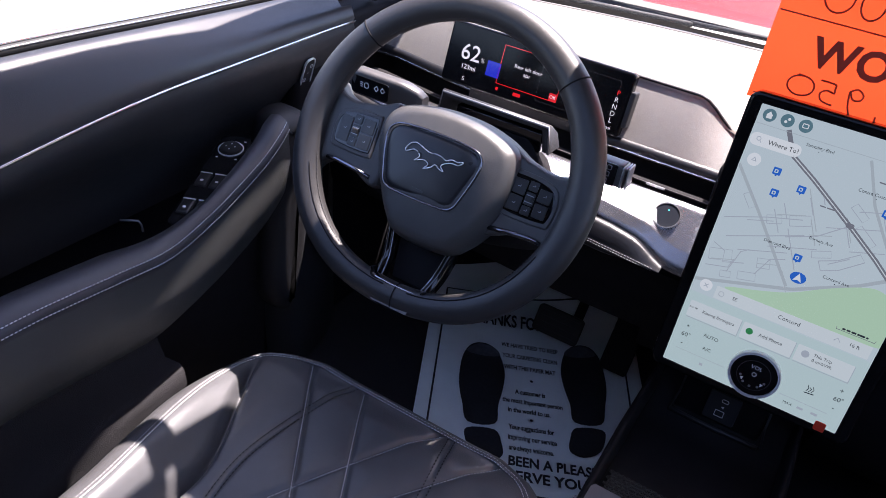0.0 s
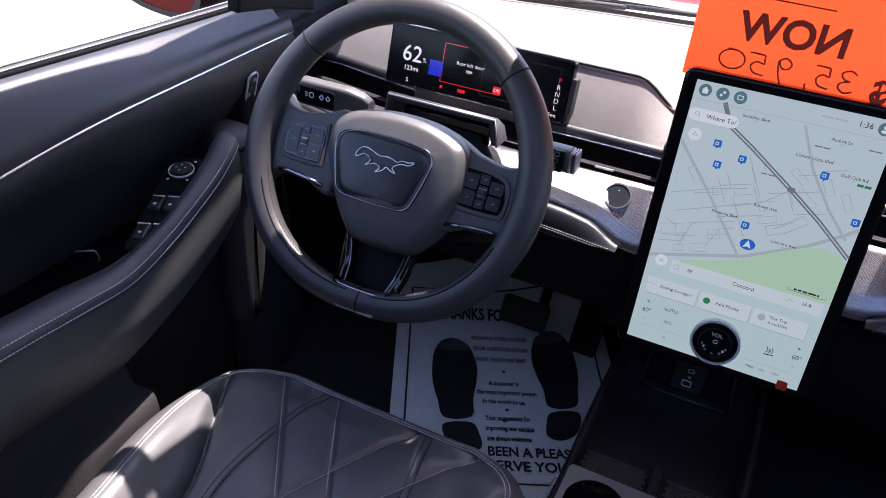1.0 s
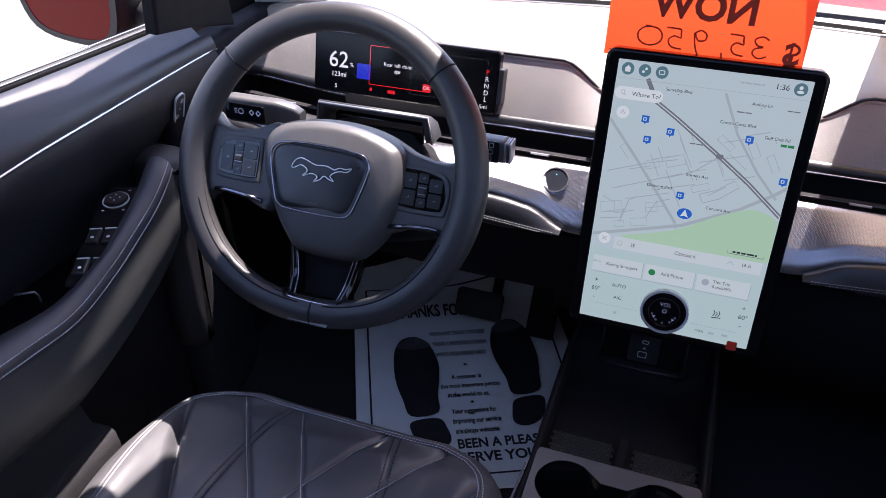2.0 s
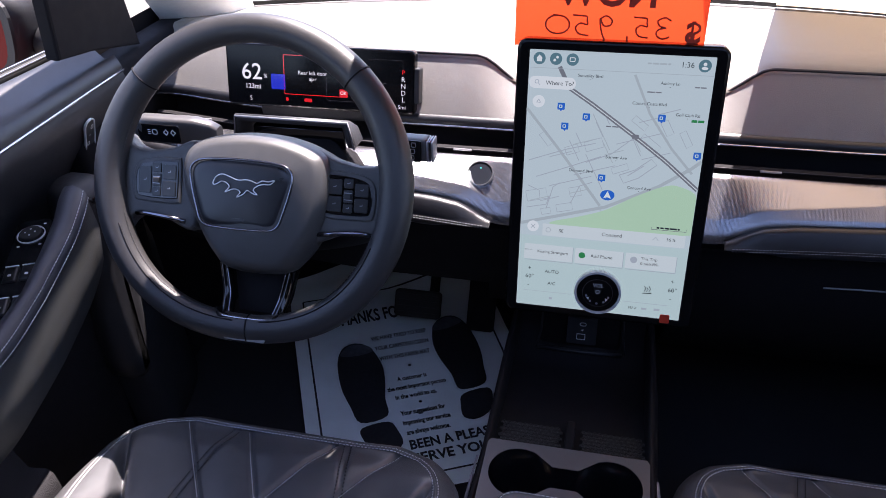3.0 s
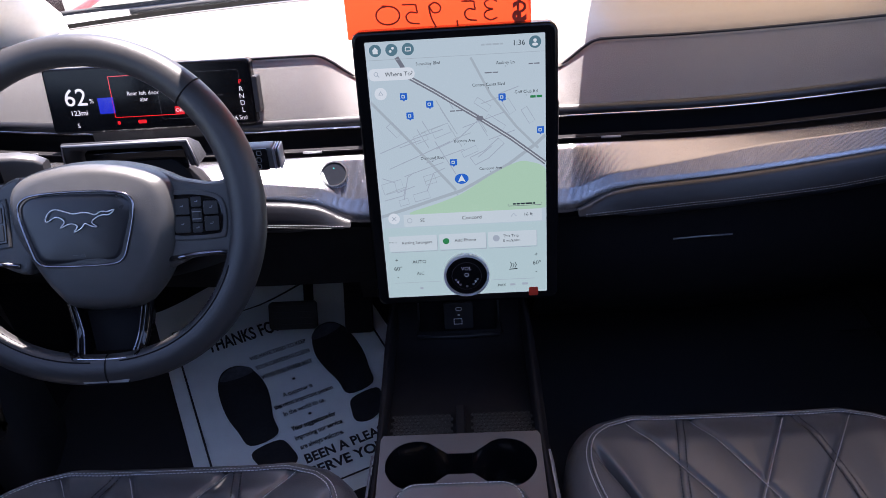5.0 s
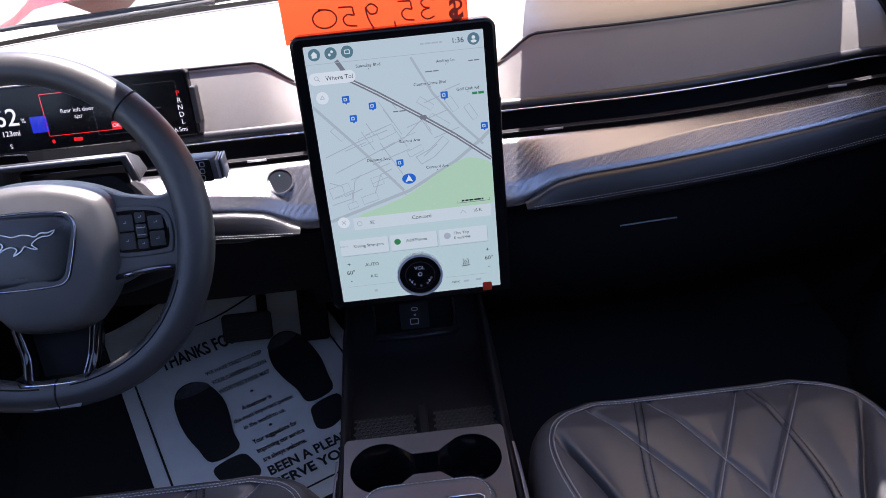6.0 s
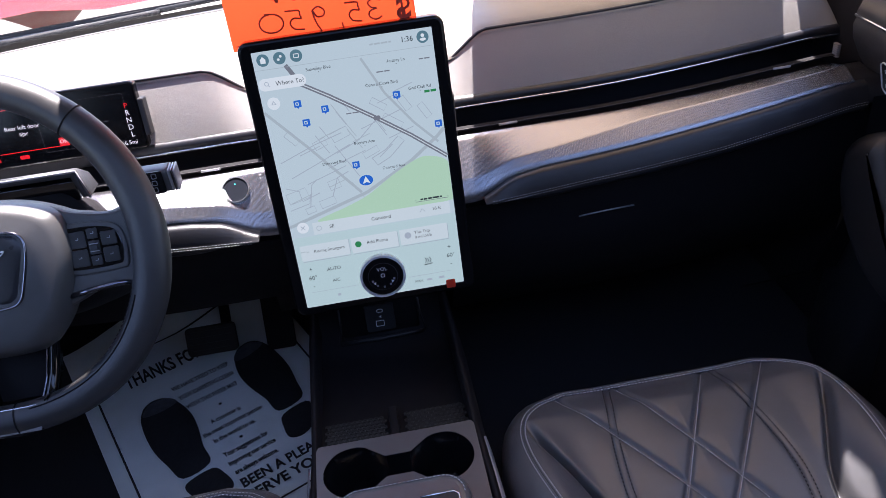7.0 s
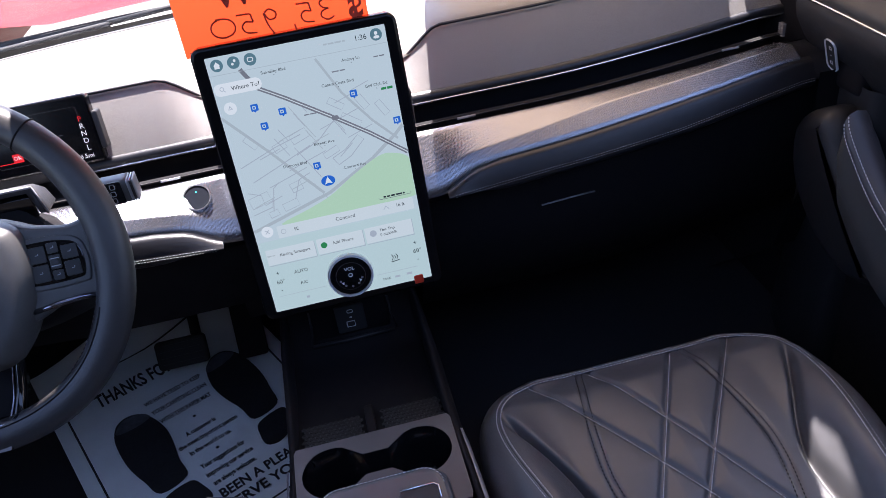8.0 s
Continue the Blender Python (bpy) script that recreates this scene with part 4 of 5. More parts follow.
# a plain stretched shape with points below and a tail, as a thin silver outline
emblem = [(p.x, p.y) for p in smooth_line([(-0.035, 0.0020), (-0.031, 0.0085), (-0.024, 0.0112), (-0.015, 0.0088), (-0.006, 0.0060), (0.003, 0.0070), (0.010, 0.0062), (0.016, 0.0042), (0.022, 0.0072), (0.029, 0.0068), (0.036, 0.0088), (0.031, 0.0040), (0.023, 0.0036), (0.016, 0.0008),
          (0.012, -0.0035), (0.017, -0.0080), (0.011, -0.0068), (0.005, -0.0042), (0.001, -0.0085), (-0.007, -0.0125), (-0.003, -0.0070), (-0.007, -0.0040), (-0.013, -0.0045), (-0.021, -0.0080), (-0.016, -0.0022), (-0.019, 0.0020), (-0.025, 0.0034), (-0.030, 0.0006), (-0.034, -0.0010)], 3, True)]
part("emblem", tube([EM @ Vector((x, y, 0)) for x, y in emblem], 0.0006, True, 6), M["emblem"], wheel, "silver emblem outline")
bar = slab(rounded(0.014, 0.0025, 0.0008, 2), 0.0006, at(WH, 0.0, -0.037, 0.0255))
part("mark", bar, M["button"], wheel)
part("mark", slab(rounded(0.020, 0.003, 0.0008, 2), 0.0006, at(WH, 0.004, -0.059, 0.0225)), M["button"], wheel)

for sx in (-1, 1):
    # the spoke flares where it runs into the rim
    arm_out = [(sx * x, y) for x, y in ((0.066, 0.040), (0.098, 0.036), (0.126, 0.031), (0.146, 0.035), (0.160, 0.047), (0.166, 0.026), (0.167, -0.010), (0.162, -0.064), (0.150, -0.052), (0.136, -0.045), (0.104, -0.047), (0.066, -0.052))]
    part("spoke", slab(soft_outline(arm_out, 5), 0.022, at(WH, 0.003, 0, -0.020), 0.007, 4), M["airbag"], wheel)
    pod_out = [(sx * x, y) for x, y in ((0.088, 0.0165), (0.094, 0.0195), (0.118, 0.0185), (0.136, 0.0125), (0.141, -0.002), (0.139, -0.0190), (0.132, -0.0225), (0.110, -0.0235), (0.091, -0.0225), (0.0875, -0.018))]
    surround = [(x * 1.0 + sx * (0.004 if abs(x) > 0.114 else -0.003), y * 1.22) for x, y in pod_out]
    part("pod_surround", slab(soft_outline(surround, 4), 0.0045, at(WH, 0.003, 0, -0.0005), 0.002, 3), M["airbag"], wheel)
    pod = part("button_pod", slab(soft_outline(pod_out, 4), 0.0058, at(WH, 0.003, 0, -0.001), 0.0012), M["gloss"], wheel, "gloss black button pod")
    tiles = [(0.114, 0.0115, 0.0105, 0.0105), (0.114, -0.0025, 0.0105, 0.0140), (0.114, -0.0155, 0.0105, 0.0100)]
    tiles += [(0.0985, 0.0070, 0.0165, 0.0165), (0.0985, -0.0115, 0.0165, 0.0170), (0.1290, 0.0050, 0.0150, 0.0140), (0.1290, -0.0115, 0.0150, 0.0150)] if sx > 0 else [(0.0985, 0.0070, 0.0165, 0.0165), (0.0985, -0.0115, 0.0165, 0.0170), (0.1285, -0.0030, 0.0155, 0.0300)]
    for i, (x, y, w, h) in enumerate(tiles):
        b = part("button", slab(rounded(w, h, 0.0015, 3), 0.0016, at(WH, 0.003 + sx * x, y, 0.0042), 0.0005), M["button"], pod)
        part("button_mark", slab(rounded(0.0030, 0.0006, 0.0002, 1), 0.0002, at(WH, 0.003 + sx * x, y, 0.0059)), M["satin"], b)
        part("button_mark", slab(rounded(0.0006, 0.0018, 0.0002, 1), 0.0002, at(WH, 0.0045 + sx * x, y + 0.0010, 0.0059)), M["satin"], b)
    part("toggle", slab(rounded(0.0080, 0.0060, 0.001, 2), 0.0042, at(WH, 0.003 + sx * 0.114, -0.0025, 0.004), 0.001), M["plastic"], pod)
    for y in (0.0012, -0.0062):
        part("toggle_edge", slab(rounded(0.0090, 0.0008, 0.0003, 1), 0.0003, at(WH, 0.003 + sx * 0.114, y, 0.0060)), M["satin"], pod)
    part("pod_trim", tube([WH @ Vector((0.003 + sx * x, y, z)) for x, y, z in ((0.078, -0.0470, 0.0020), (0.100, -0.0440, 0.0025), (0.128, -0.0415, 0.0015), (0.142, -0.0425, 0.0))], 0.0028, sides=8), M["dark_chrome"], wheel, "dark chrome trim under the pod")

# lower double spoke
def spoke_row(sx, y):
    """Inner and outer edge of one arm of the lower spoke at height y."""
    t = (-0.080 - y) / 0.078
    return 0.009 + sx * (0.038 - 0.016 * t), 0.009 + sx * (0.050 - 0.014 * t)


for sx in (-1, 1):
    rows = []
    for y in span(-0.080, -0.158, 12):
        a, b = spoke_row(sx, y)
        dip = -0.014 + 0.016 * ease(-y, 0.12, 0.158)
        rows.append([WH @ Vector(q) for q in ((a, y, dip - 0.006), (a + (b - a) * 0.15, y, dip + 0.004), (a + (b - a) * 0.5, y, dip + 0.0065), (b - (b - a) * 0.15, y, dip + 0.004), (b, y, dip - 0.006))])
    part("lower_spoke", loft(rows, True, True), M["gloss"], wheel, "gloss black lower spoke")
    part("spoke_edge", tube([WH @ Vector((spoke_row(sx, y)[0] + sx * 0.0012, y, -0.0095 + 0.016 * ease(-y, 0.12, 0.158))) for y in span(-0.082, -0.150, 12)], 0.0010, sides=6), M["dark_chrome"], wheel)
low_out = [(-0.029, -0.138), (-0.022, -0.143), (-0.012, -0.146), (0.009, -0.147), (0.030, -0.146), (0.040, -0.143), (0.047, -0.138), (0.043, -0.160), (0.039, -0.170), (0.030, -0.1745), (0.009, -0.1765), (-0.012, -0.1745), (-0.021, -0.170), (-0.025, -0.160)]
part("lower_trim", slab(low_out, 0.018, at(WH, 0, 0, -0.004), 0.004, 3), M["gloss"], wheel, "gloss black lower trim")
part("lower_trim_line", tube([WH @ Vector((x, -0.1475 + 0.30 * abs(x - 0.009) ** 1.6, 0.0125)) for x in span(-0.022, 0.040, 14)], 0.0012, sides=6), M["chrome"], wheel)
part("lower_trim_plate", slab([(-0.018, -0.1655), (0.036, -0.1655), (0.033, -0.1725), (-0.014, -0.1725)], 0.0014, at(WH, 0, 0, 0.0135), 0.0006), M["satin"], wheel, "satin plate at the foot of the spoke")
# black plate added for the shade in the gap between the lower spokes
part("gap_shade_plate", slab([(-0.026, -0.088), (0.044, -0.088), (0.036, -0.147), (-0.018, -0.147)], 0.003, at(WH, 0, 0, -0.030)), M["dark"], wheel)

# ---- steering column with its stalks ----
column = thing("steering_column", "black steering column shroud with two stalks and a hooded sensor box", "steering column")
part("shroud", dome(soft_outline([(-0.085, 0.022), (0.0, 0.036), (0.085, 0.022), (0.118, 0.0), (0.105, -0.060), (0.0, -0.080), (-0.130, -0.055), (-0.160, -0.005)], 4), 0.128, at(WH, 0.005, 0.0, -0.150), 5), M["dark"], column)
part("shaft_cover", tube([WH @ Vector((0, 0, -0.15)), WH @ Vector((0, -0.02, -0.32))], 0.07, sides=20), M["dark"], column)
# sensor box: a squared hood open to the driver
def hood_ring(w, h, y, z):
    return [Vector((-0.399 - w, y, z)), Vector((-0.399 - w * 0.93, y, z + h)), Vector((-0.399 + w * 0.93, y, z + h)), Vector((-0.399 + w, y, z))]


part("sensor_hood", loft([hood_ring(0.078, 0.018, 0.015, 0.590), hood_ring(0.083, 0.036, -0.026, 0.598), hood_ring(0.081, 0.035, -0.031, 0.598), hood_ring(0.073, 0.027, -0.030, 0.598), hood_ring(0.068, 0.016, 0.008, 0.594)]), M["plastic"], column, "black sensor hood")
part("hood_edge", tube(hood_ring(0.0815, 0.035, -0.0305, 0.597), 0.0018, sides=6, up=Vector((0, 1, 0.1))), M["satin"], column, "satin silver hood edge")
part("sensor_window", box((-0.462, -0.012, 0.585), (-0.336, 0.010, 0.612), 0.002), M["gloss"], column)
for sx, x0, x1 in ((-1, -0.478, -0.578), (1, -0.268, -0.206)):
    px = [x0 + (x1 - x0) * t for t in span(0, 1, 12)]
    rows = []
    for i, x in enumerate(px):
        t = i / 11
        h, d = (0.007 + 0.0105 * math.sqrt(min(t / 0.28, 1)), 0.008 + 0.003 * ease(t, 0.0, 0.3)) if sx < 0 else (0.0145, 0.011)
        k = 1.0 if i < 11 or sx > 0 else 0.8
        rows.append([(x, -0.068 - 0.018 * t + d * k * math.copysign(abs(math.cos(a)) ** 0.5, math.cos(a)), 0.626 + 0.008 * t + h * k * math.copysign(abs(math.sin(a)) ** 0.5, math.sin(a))) for a in [2 * math.pi * q / 24 + 0.131 for q in range(24)]])
    st = part("stalk", loft(rows, True, True), M["stalk"], column, "grey stalk with white symbols on a black face")

    def sign_at(x, z):
        return frame_from((x, -0.0955, z), Vector((1, 0, 0)), Vector((0, 0.05, 1)).normalized(), Vector((0, -1, 0.05)).normalized())

    if sx < 0:
        part("symbol_panel", slab(rounded(0.056, 0.022, 0.003), 0.0010, at(sign_at(-0.545, 0.632), 0, 0, -0.0012)), M["gloss"], st, "gloss black face")
        part("lamp_symbol", ring_plate(rounded(0.0075, 0.0075, 0.0034, 4), rounded(0.0058, 0.0058, 0.0026, 4), 0.0004, sign_at(-0.550, 0.634)), M["white_mark"], st)
        for k in (-1, 0, 1):
            part("lamp_ray", slab(rounded(0.0042, 0.0008, 0.0003, 1), 0.0004, sign_at(-0.5575, 0.634 + 0.0026 * k)), M["white_mark"], st)
        for d, x in ((-1, -0.5345), (1, -0.5255)):
            part("arrow_symbol", ring_plate([(d * 0.0042, 0.0), (0.0, 0.0042), (-d * 0.0034, 0.0), (0.0, -0.0042)], [(d * 0.0027, 0.0), (0.0, 0.0026), (-d * 0.0020, 0.0), (0.0, -0.0026)], 0.0004, sign_at(x, 0.634)), M["white_mark"], st)
    else:
        part("symbol_panel", slab(rounded(0.020, 0.026, 0.002), 0.0010, sign_at(-0.222, 0.634)), M["gloss"], st)
        for k in (-1, 0, 1):
            part("symbol", ring_plate(rounded(0.0055, 0.0060, 0.0012, 2), rounded(0.0042, 0.0046, 0.0009, 2), 0.0014, sign_at(-0.222 + 0.0012 * k, 0.634 + 0.0080 * k)), M["satin"], st)
    for k in range(3):
        e = x1 + sx * 0.0030 * k
        part("stalk_tip_rib", box((min(e, e + sx * 0.0022), -0.097, 0.621), (max(e, e + sx * 0.0022), -0.077, 0.647), 0.0010), M["satin"] if k != 1 else M["dark_chrome"], st)


# ---- seats ----
def seat(cx, zf, yf, label):
    """A cushion with raised bolsters. cx: its middle, zf and yf: height and place of its front edge."""
    ob = thing("bucket_seat", label, "seat", "front seats")
    depth = 0.56
    half = 0.204

    def crest(w):
        """half width at w metres behind the front edge: rounded front corners."""
        t = min(w / 0.085, 1)
        return 0.135 + (half - 0.135) * math.sqrt(max(0, 1 - (1 - t) ** 2)) - 0.034 * ease(w, 0.09, 0.32)

    def crease(w):
        return 0.200 - 0.072 * ease(w, 0.02, 0.24)

    def top(u, w):
        """Height of the cushion: u across, w behind the front edge."""
        c = crest(w)
        a = min(abs(u) / c, 1.2)
        grow = ease(w, 0.0, 0.30)
        bol = (0.002 + 0.050 * grow) * ease(a, 0.66, 0.97)
        z = zf - 0.012 * ease(0.05 - w, 0, 0.05) - 0.028 * ease(w, 0.12, 0.5) + bol
        groove = math.exp(-((abs(u) - crease(w)) / 0.0055) ** 2) * 0.019 * ease(w, 0.04, 0.10)
        return z - groove

    lines = []
    for x0, d in ((-0.147, 0.64), (-0.061, 0.52), (0.061, -0.52), (0.147, -0.64)):
        lines.append([(x0 + d * w, w) for w in span(0.004, 0.54, 60)])
    curved = [[(s * (0.074 + 0.030 * math.sin(min(w / 0.22, 1) * math.pi / 2) - 0.05 * ease(w, 0.16, 0.45)), w) for w in span(0.004, 0.54, 60)] for s in (-1, 1)]

    def seam_depth(u, w):
        d = 0.0
        for l in lines:
            x0, d1 = l[0][0], (l[1][0] - l[0][0]) / (l[1][1] - l[0][1])
            dist = abs(u - (x0 + d1 * w)) * 0.867
            d = max(d, 0.0040 * math.exp(-(dist / 0.0034) ** 2) + 0.0024 * math.exp(-(dist / 0.016) ** 2))
        for l in curved:
            x = float(np.interp(w, [q[1] for q in l], [q[0] for q in l]))
            d = max(d, 0.0030 * math.exp(-((u - x) / 0.0055) ** 2))
        return d

    rows = []
    nu, nw = 240, 210
    for w in [depth * (i / nw) ** 1.15 for i in range(nw + 1)]:
        c = crest(w)
        row = []
        for u in span(-c, c, nu):
            z = top(u, w)
            if abs(u) < crease(w) - 0.004:
                z -= seam_depth(u, w)
            row.append((cx + u, yf - w, z))
        rows.append(row)
    part("cushion", loft(rows), M["seat"], ob, "quilted charcoal leather cushion")
    # skirt from the crest line over the sides and front
    edge = [(-crest(w), w) for w in reversed(span(0, depth, 50))] + [(u, 0.0) for u in span(-0.13, 0.13, 20)] + [(crest(w), w) for w in span(0, depth, 50)]
    skirt = []
    for k, (o, dz) in enumerate(((0, 0.0), (0.004, -0.0012), (0.012, -0.006), (0.022, -0.017), (0.029, -0.034), (0.032, -0.08), (0.024, -0.16), (0.010, -0.25))):
        row = []
        for u, w in edge:
            nx = (1 if u > 0 else -1) * (1 if w > 0.085 else min(1, max(0, (abs(u) - 0.125) / 0.08)))
            ny = 1 if w < 0.001 else max(0, 1 - w / 0.085)
            ln = math.hypot(nx, ny) or 1
            g = 1 + 0.35 * ease(w, 0.05, 0.22) * (abs(nx) > 0.5)
            row.append((cx + u + o * g * nx / ln, yf - w + o * ny / ln, top(u, w) + dz))
        skirt.append(row)
    part("side_panel", loft(skirt), M["seat"], ob)
    for off in (-0.0016, 0.0042):
        line = []
        for u, w in edge:
            nx = (1 if u > 0 else -1) * (1 if w > 0.085 else min(1, max(0, (abs(u) - 0.125) / 0.08)))
            ny = 1 if w < 0.001 else max(0, 1 - w / 0.085)
            ln = math.hypot(nx, ny) or 1
            line.append((cx + u + off * nx / ln, yf - w + off * ny / ln, top(u, w) + (0.0004 if off < 0 else -0.0016)))
        part("edge_stitching", stitches(line, 0.0048, 0.0034, 0.0006), M["thread"], ob)
    part("edge_piping", tube([(cx + u, yf - w, top(u, w) - 0.0004) for u, w in edge], 0.0016, sides=6), M["seat"], ob)
    for l in lines:
        part("quilt_stitching", stitches([(cx + u, yf - w, top(u, w) - seam_depth(u, w)) for u, w in l if abs(u) < crease(w) - 0.006], 0.0045, 0.0034, 0.0005), M["thread"], ob)
    for l in curved:
        for o in (-0.0045, 0.0045):
            part("dark_stitching", stitches([(cx + u + o, yf - w, top(u + o, w) - 0.0014) for u, w in l], 0.0055, 0.0034, 0.0009), M["dark_thread"], ob)
    part("base", box((cx - 0.19, yf - 0.54, 0.0), (cx + 0.19, yf - 0.06, 0.16), 0.02), M["dark"], ob)
    return ob


seat(-0.362, 0.300, -0.236, "charcoal quilted leather driver's seat cushion with pale stitching, partly sunlit")
seat(0.345, 0.258, -0.140, "charcoal quilted leather passenger seat cushion with pale stitching")

# ---- centre console ----
console = thing("centre_console", "black centre console with two cup holders and a ribbed tray", "console")
KX = -0.017
TOPZ = 0.285


def console_half(y):
    return table(y, (-0.95, 0.112), (-0.3, 0.110), (-0.19, 0.106), (0.0, 0.106), (0.14, 0.10))


def console_top(y):
    return table(y, (-0.95, 0.285), (-0.19, 0.285), (-0.10, 0.288), (0.05, 0.30), (0.14, 0.31))


for sx in (-1, 1):
    ys = span(-0.95, 0.14, 24)
    part("side", loft([[(KX + sx * (console_half(y) - 0.010), y, console_top(y) - 0.05), (KX + sx * (console_half(y) - 0.008), y, console_top(y) - 0.002), (KX + sx * (console_half(y) - 0.004), y, console_top(y)),
                        (KX + sx * console_half(y), y, console_top(y) - 0.006), (KX + sx * (console_half(y) + 0.012), y, console_top(y) - 0.08), (KX + sx * (console_half(y) + 0.004), y, 0.0)] for y in ys]), M["dark"], console, "dark side wall")
    part("silver_trim", loft([[(KX + sx * (console_half(y) + o), y, console_top(y) + dz) for o, dz in ((0.0005, -0.003), (0.0035, -0.004), (0.0085, -0.03), (0.007, -0.05))] for y in span(-0.95, -0.215, 14)]), M["satin"], console, "satin silver side trim")
part("tray_floor", loft([[(x, y, z) for x in span(KX - 0.10, KX + 0.10, 5)] for y, z in ((-0.188, 0.262), (-0.12, 0.250), (0.0, 0.235), (0.06, 0.235), (0.085, 0.30))]), M["dark"], console)
# honeycomb rubber tray pads
verts, faces = [], []
for side in (-1, 1):
    for i in range(11):
        for j in range(9):
            hx = KX + side * 0.053 + (i - 5 + 0.5 * (j % 2)) * 0.0072
            hy = -0.182 + j * 0.0068
            if abs(hx - KX - side * 0.053) > 0.040:
                continue
            hz = 0.2640 - (hy + 0.188) * 0.17
            k = len(verts)
            for r, z in ((0.0040, 0.0), (0.0034, 0.0016), (0.0020, 0.0016), (0.0016, 0.0004)):
                verts += [(hx + r * math.cos(q * math.pi / 3 + 0.52), hy + 0.95 * r * math.sin(q * math.pi / 3 + 0.52), hz + z) for q in range(6)]
            for a in range(3):
                for q in range(6):
                    faces.append((k + 6 * a + q, k + 6 * a + (q + 1) % 6, k + 6 * a + 6 + (q + 1) % 6, k + 6 * a + 6 + q))
            faces.append(tuple(k + 18 + q for q in range(6)))
pads = part("tray_pad", to_mesh("tray_pad", verts, faces, False), M["rubber"], console, "honeycomb black rubber pads")
pads["kind"] = "stuff"
part("tray_rib", box((KX - 0.006, -0.188, 0.255), (KX + 0.006, -0.12, 0.266), 0.002), M["dark"], console)

# cup holder plate with two joined wells
CPL = Matrix.Translation((KX, 0, TOPZ))
NW = 96
well_pts, plate_pts = [], []
for k in range(NW):
    a = 2 * math.pi * k / NW
    # union of two circles and a bridge, as a distance along each direction
    best = 0.0
    for i in range(400):
        r = 0.0005 * i
        x, y = r * math.cos(a), r * math.sin(a)
        if math.hypot(abs(x) - 0.0545, y) < 0.0375 or (abs(x) < 0.05 and abs(y) < 0.016):
            best = r
    well_pts.append((best * math.cos(a), -0.236 + best * math.sin(a)))
    dx, dy = math.cos(a), math.sin(a)
    lim = min(0.0995 / max(abs(dx), 1e-6), (0.0475 if dy > 0 else 0.085) / max(abs(dy), 1e-6))
    plate_pts.append((lim * dx, -0.236 + lim * dy))
part("cup_plate", ring_plate(plate_pts, well_pts, 0.004, CPL @ Matrix.Translation((0, 0, -0.003))), mat("graphite_plastic", (0.056, 0.053, 0.058), 0.42, vary=0.08, bump=0.2, bump_scale=1500), console, "graphite cup holder plate")
part("cup_well", loft([[CPL @ Vector((x * k, -0.236 + (y + 0.236) * k, z)) for x, y in well_pts] for k, z in ((1.0, 0.0), (0.99, -0.006), (0.97, -0.06), (0.95, -0.075))] + [[CPL @ Vector((x * 0.1, -0.236 + (y + 0.236) * 0.1, -0.076)) for x, y in well_pts]], True), M["gloss"], console, "glossy black cup wells")
for cx, a in ((-0.0545, 200), (-0.0545, 330), (0.0545, 210), (0.0545, 330)):
    p = Vector((KX + cx + 0.034 * math.cos(radians(a)), -0.236 + 0.034 * math.sin(radians(a)), TOPZ - 0.030))
    part("cup_grip", tube([p + Vector((0, 0, -0.02)), p, p + Vector((0, 0, 0.012))], [0.003, 0.0055, 0.003], sides=8), M["satin"], console)
# charging sockets
part("socket_recess", box((KX - 0.062, 0.062, 0.240), (KX + 0.058, 0.10, 0.305), 0.004), M["dark"], console)
SP = frame_from((KX, 0.058, 0.277), Vector((1, 0, 0)), Vector((0, 0.2, 0.98)).normalized(), Vector((0, -0.98, 0.2)).normalized())
sock = part("socket_panel", slab(rounded(0.044, 0.044, 0.003), 0.004, SP, 0.001), M["plastic"], console, "small socket panel with white outlines")
part("socket_outline", ring_plate(rounded(0.010, 0.006, 0.003, 4, 0.001, 0.012), rounded(0.008, 0.004, 0.002, 4, 0.001, 0.012), 0.0004, at(SP, 0, 0, 0.004)), M["white_mark"], sock)
part("socket_outline", ring_plate(rounded(0.013, 0.010, 0.001, 2, -0.001, -0.009), rounded(0.011, 0.008, 0.001, 2, -0.001, -0.009), 0.0004, at(SP, 0, 0, 0.004)), M["white_mark"], sock)
part("socket_mark", slab([(-0.002, 0.002), (0.002, 0.004), (0.002, 0.0)], 0.0004, at(SP, 0, 0, 0.004)), M["white_mark"], sock)
for sx in (-1, 1):
    part("recess_edge", tube([(KX + sx * 0.060, 0.060, 0.300), (KX + sx * 0.061, 0.058, 0.270), (KX + sx * 0.066, 0.05, 0.245)], 0.0018, sides=6), M["plastic"], console)
part("recess_lip", tube([(KX - 0.066, 0.05, 0.243), (KX, 0.049, 0.242), (KX + 0.062, 0.05, 0.243)], 0.003, sides=8), M["plastic"], console)

armrest = thing("armrest", "padded leather centre armrest lid with stitched edge", "armrest")
AX = -0.017
lid = rounded(0.150, 0.62, 0.030, 8, AX, -0.612)
part("lid", slab(lid, 0.035, Matrix.Translation((0, 0, 0.305)), 0.012, 4), M["seat"], armrest, "charcoal leather lid")
part("stitching", stitches([(x, y, 0.3395) for x, y in rounded(0.136, 0.606, 0.024, 8, AX, -0.612)] , 0.0048, 0.0034, 0.0006), M["thread"], armrest)
part("latch", slab(rounded(0.042, 0.020, 0.003), 0.0024, Matrix.Translation((AX + 0.040, -0.345, 0.3395)), 0.0008), M["plastic"], armrest, "small latch button")
part("latch_edge", tube([(AX + 0.020 + dx, -0.3345 + dy, 0.3422) for dx, dy in ((0, 0), (0.036, 0), (0.041, -0.004), (0.041, -0.02))], 0.0010, sides=6), M["chrome"], armrest)

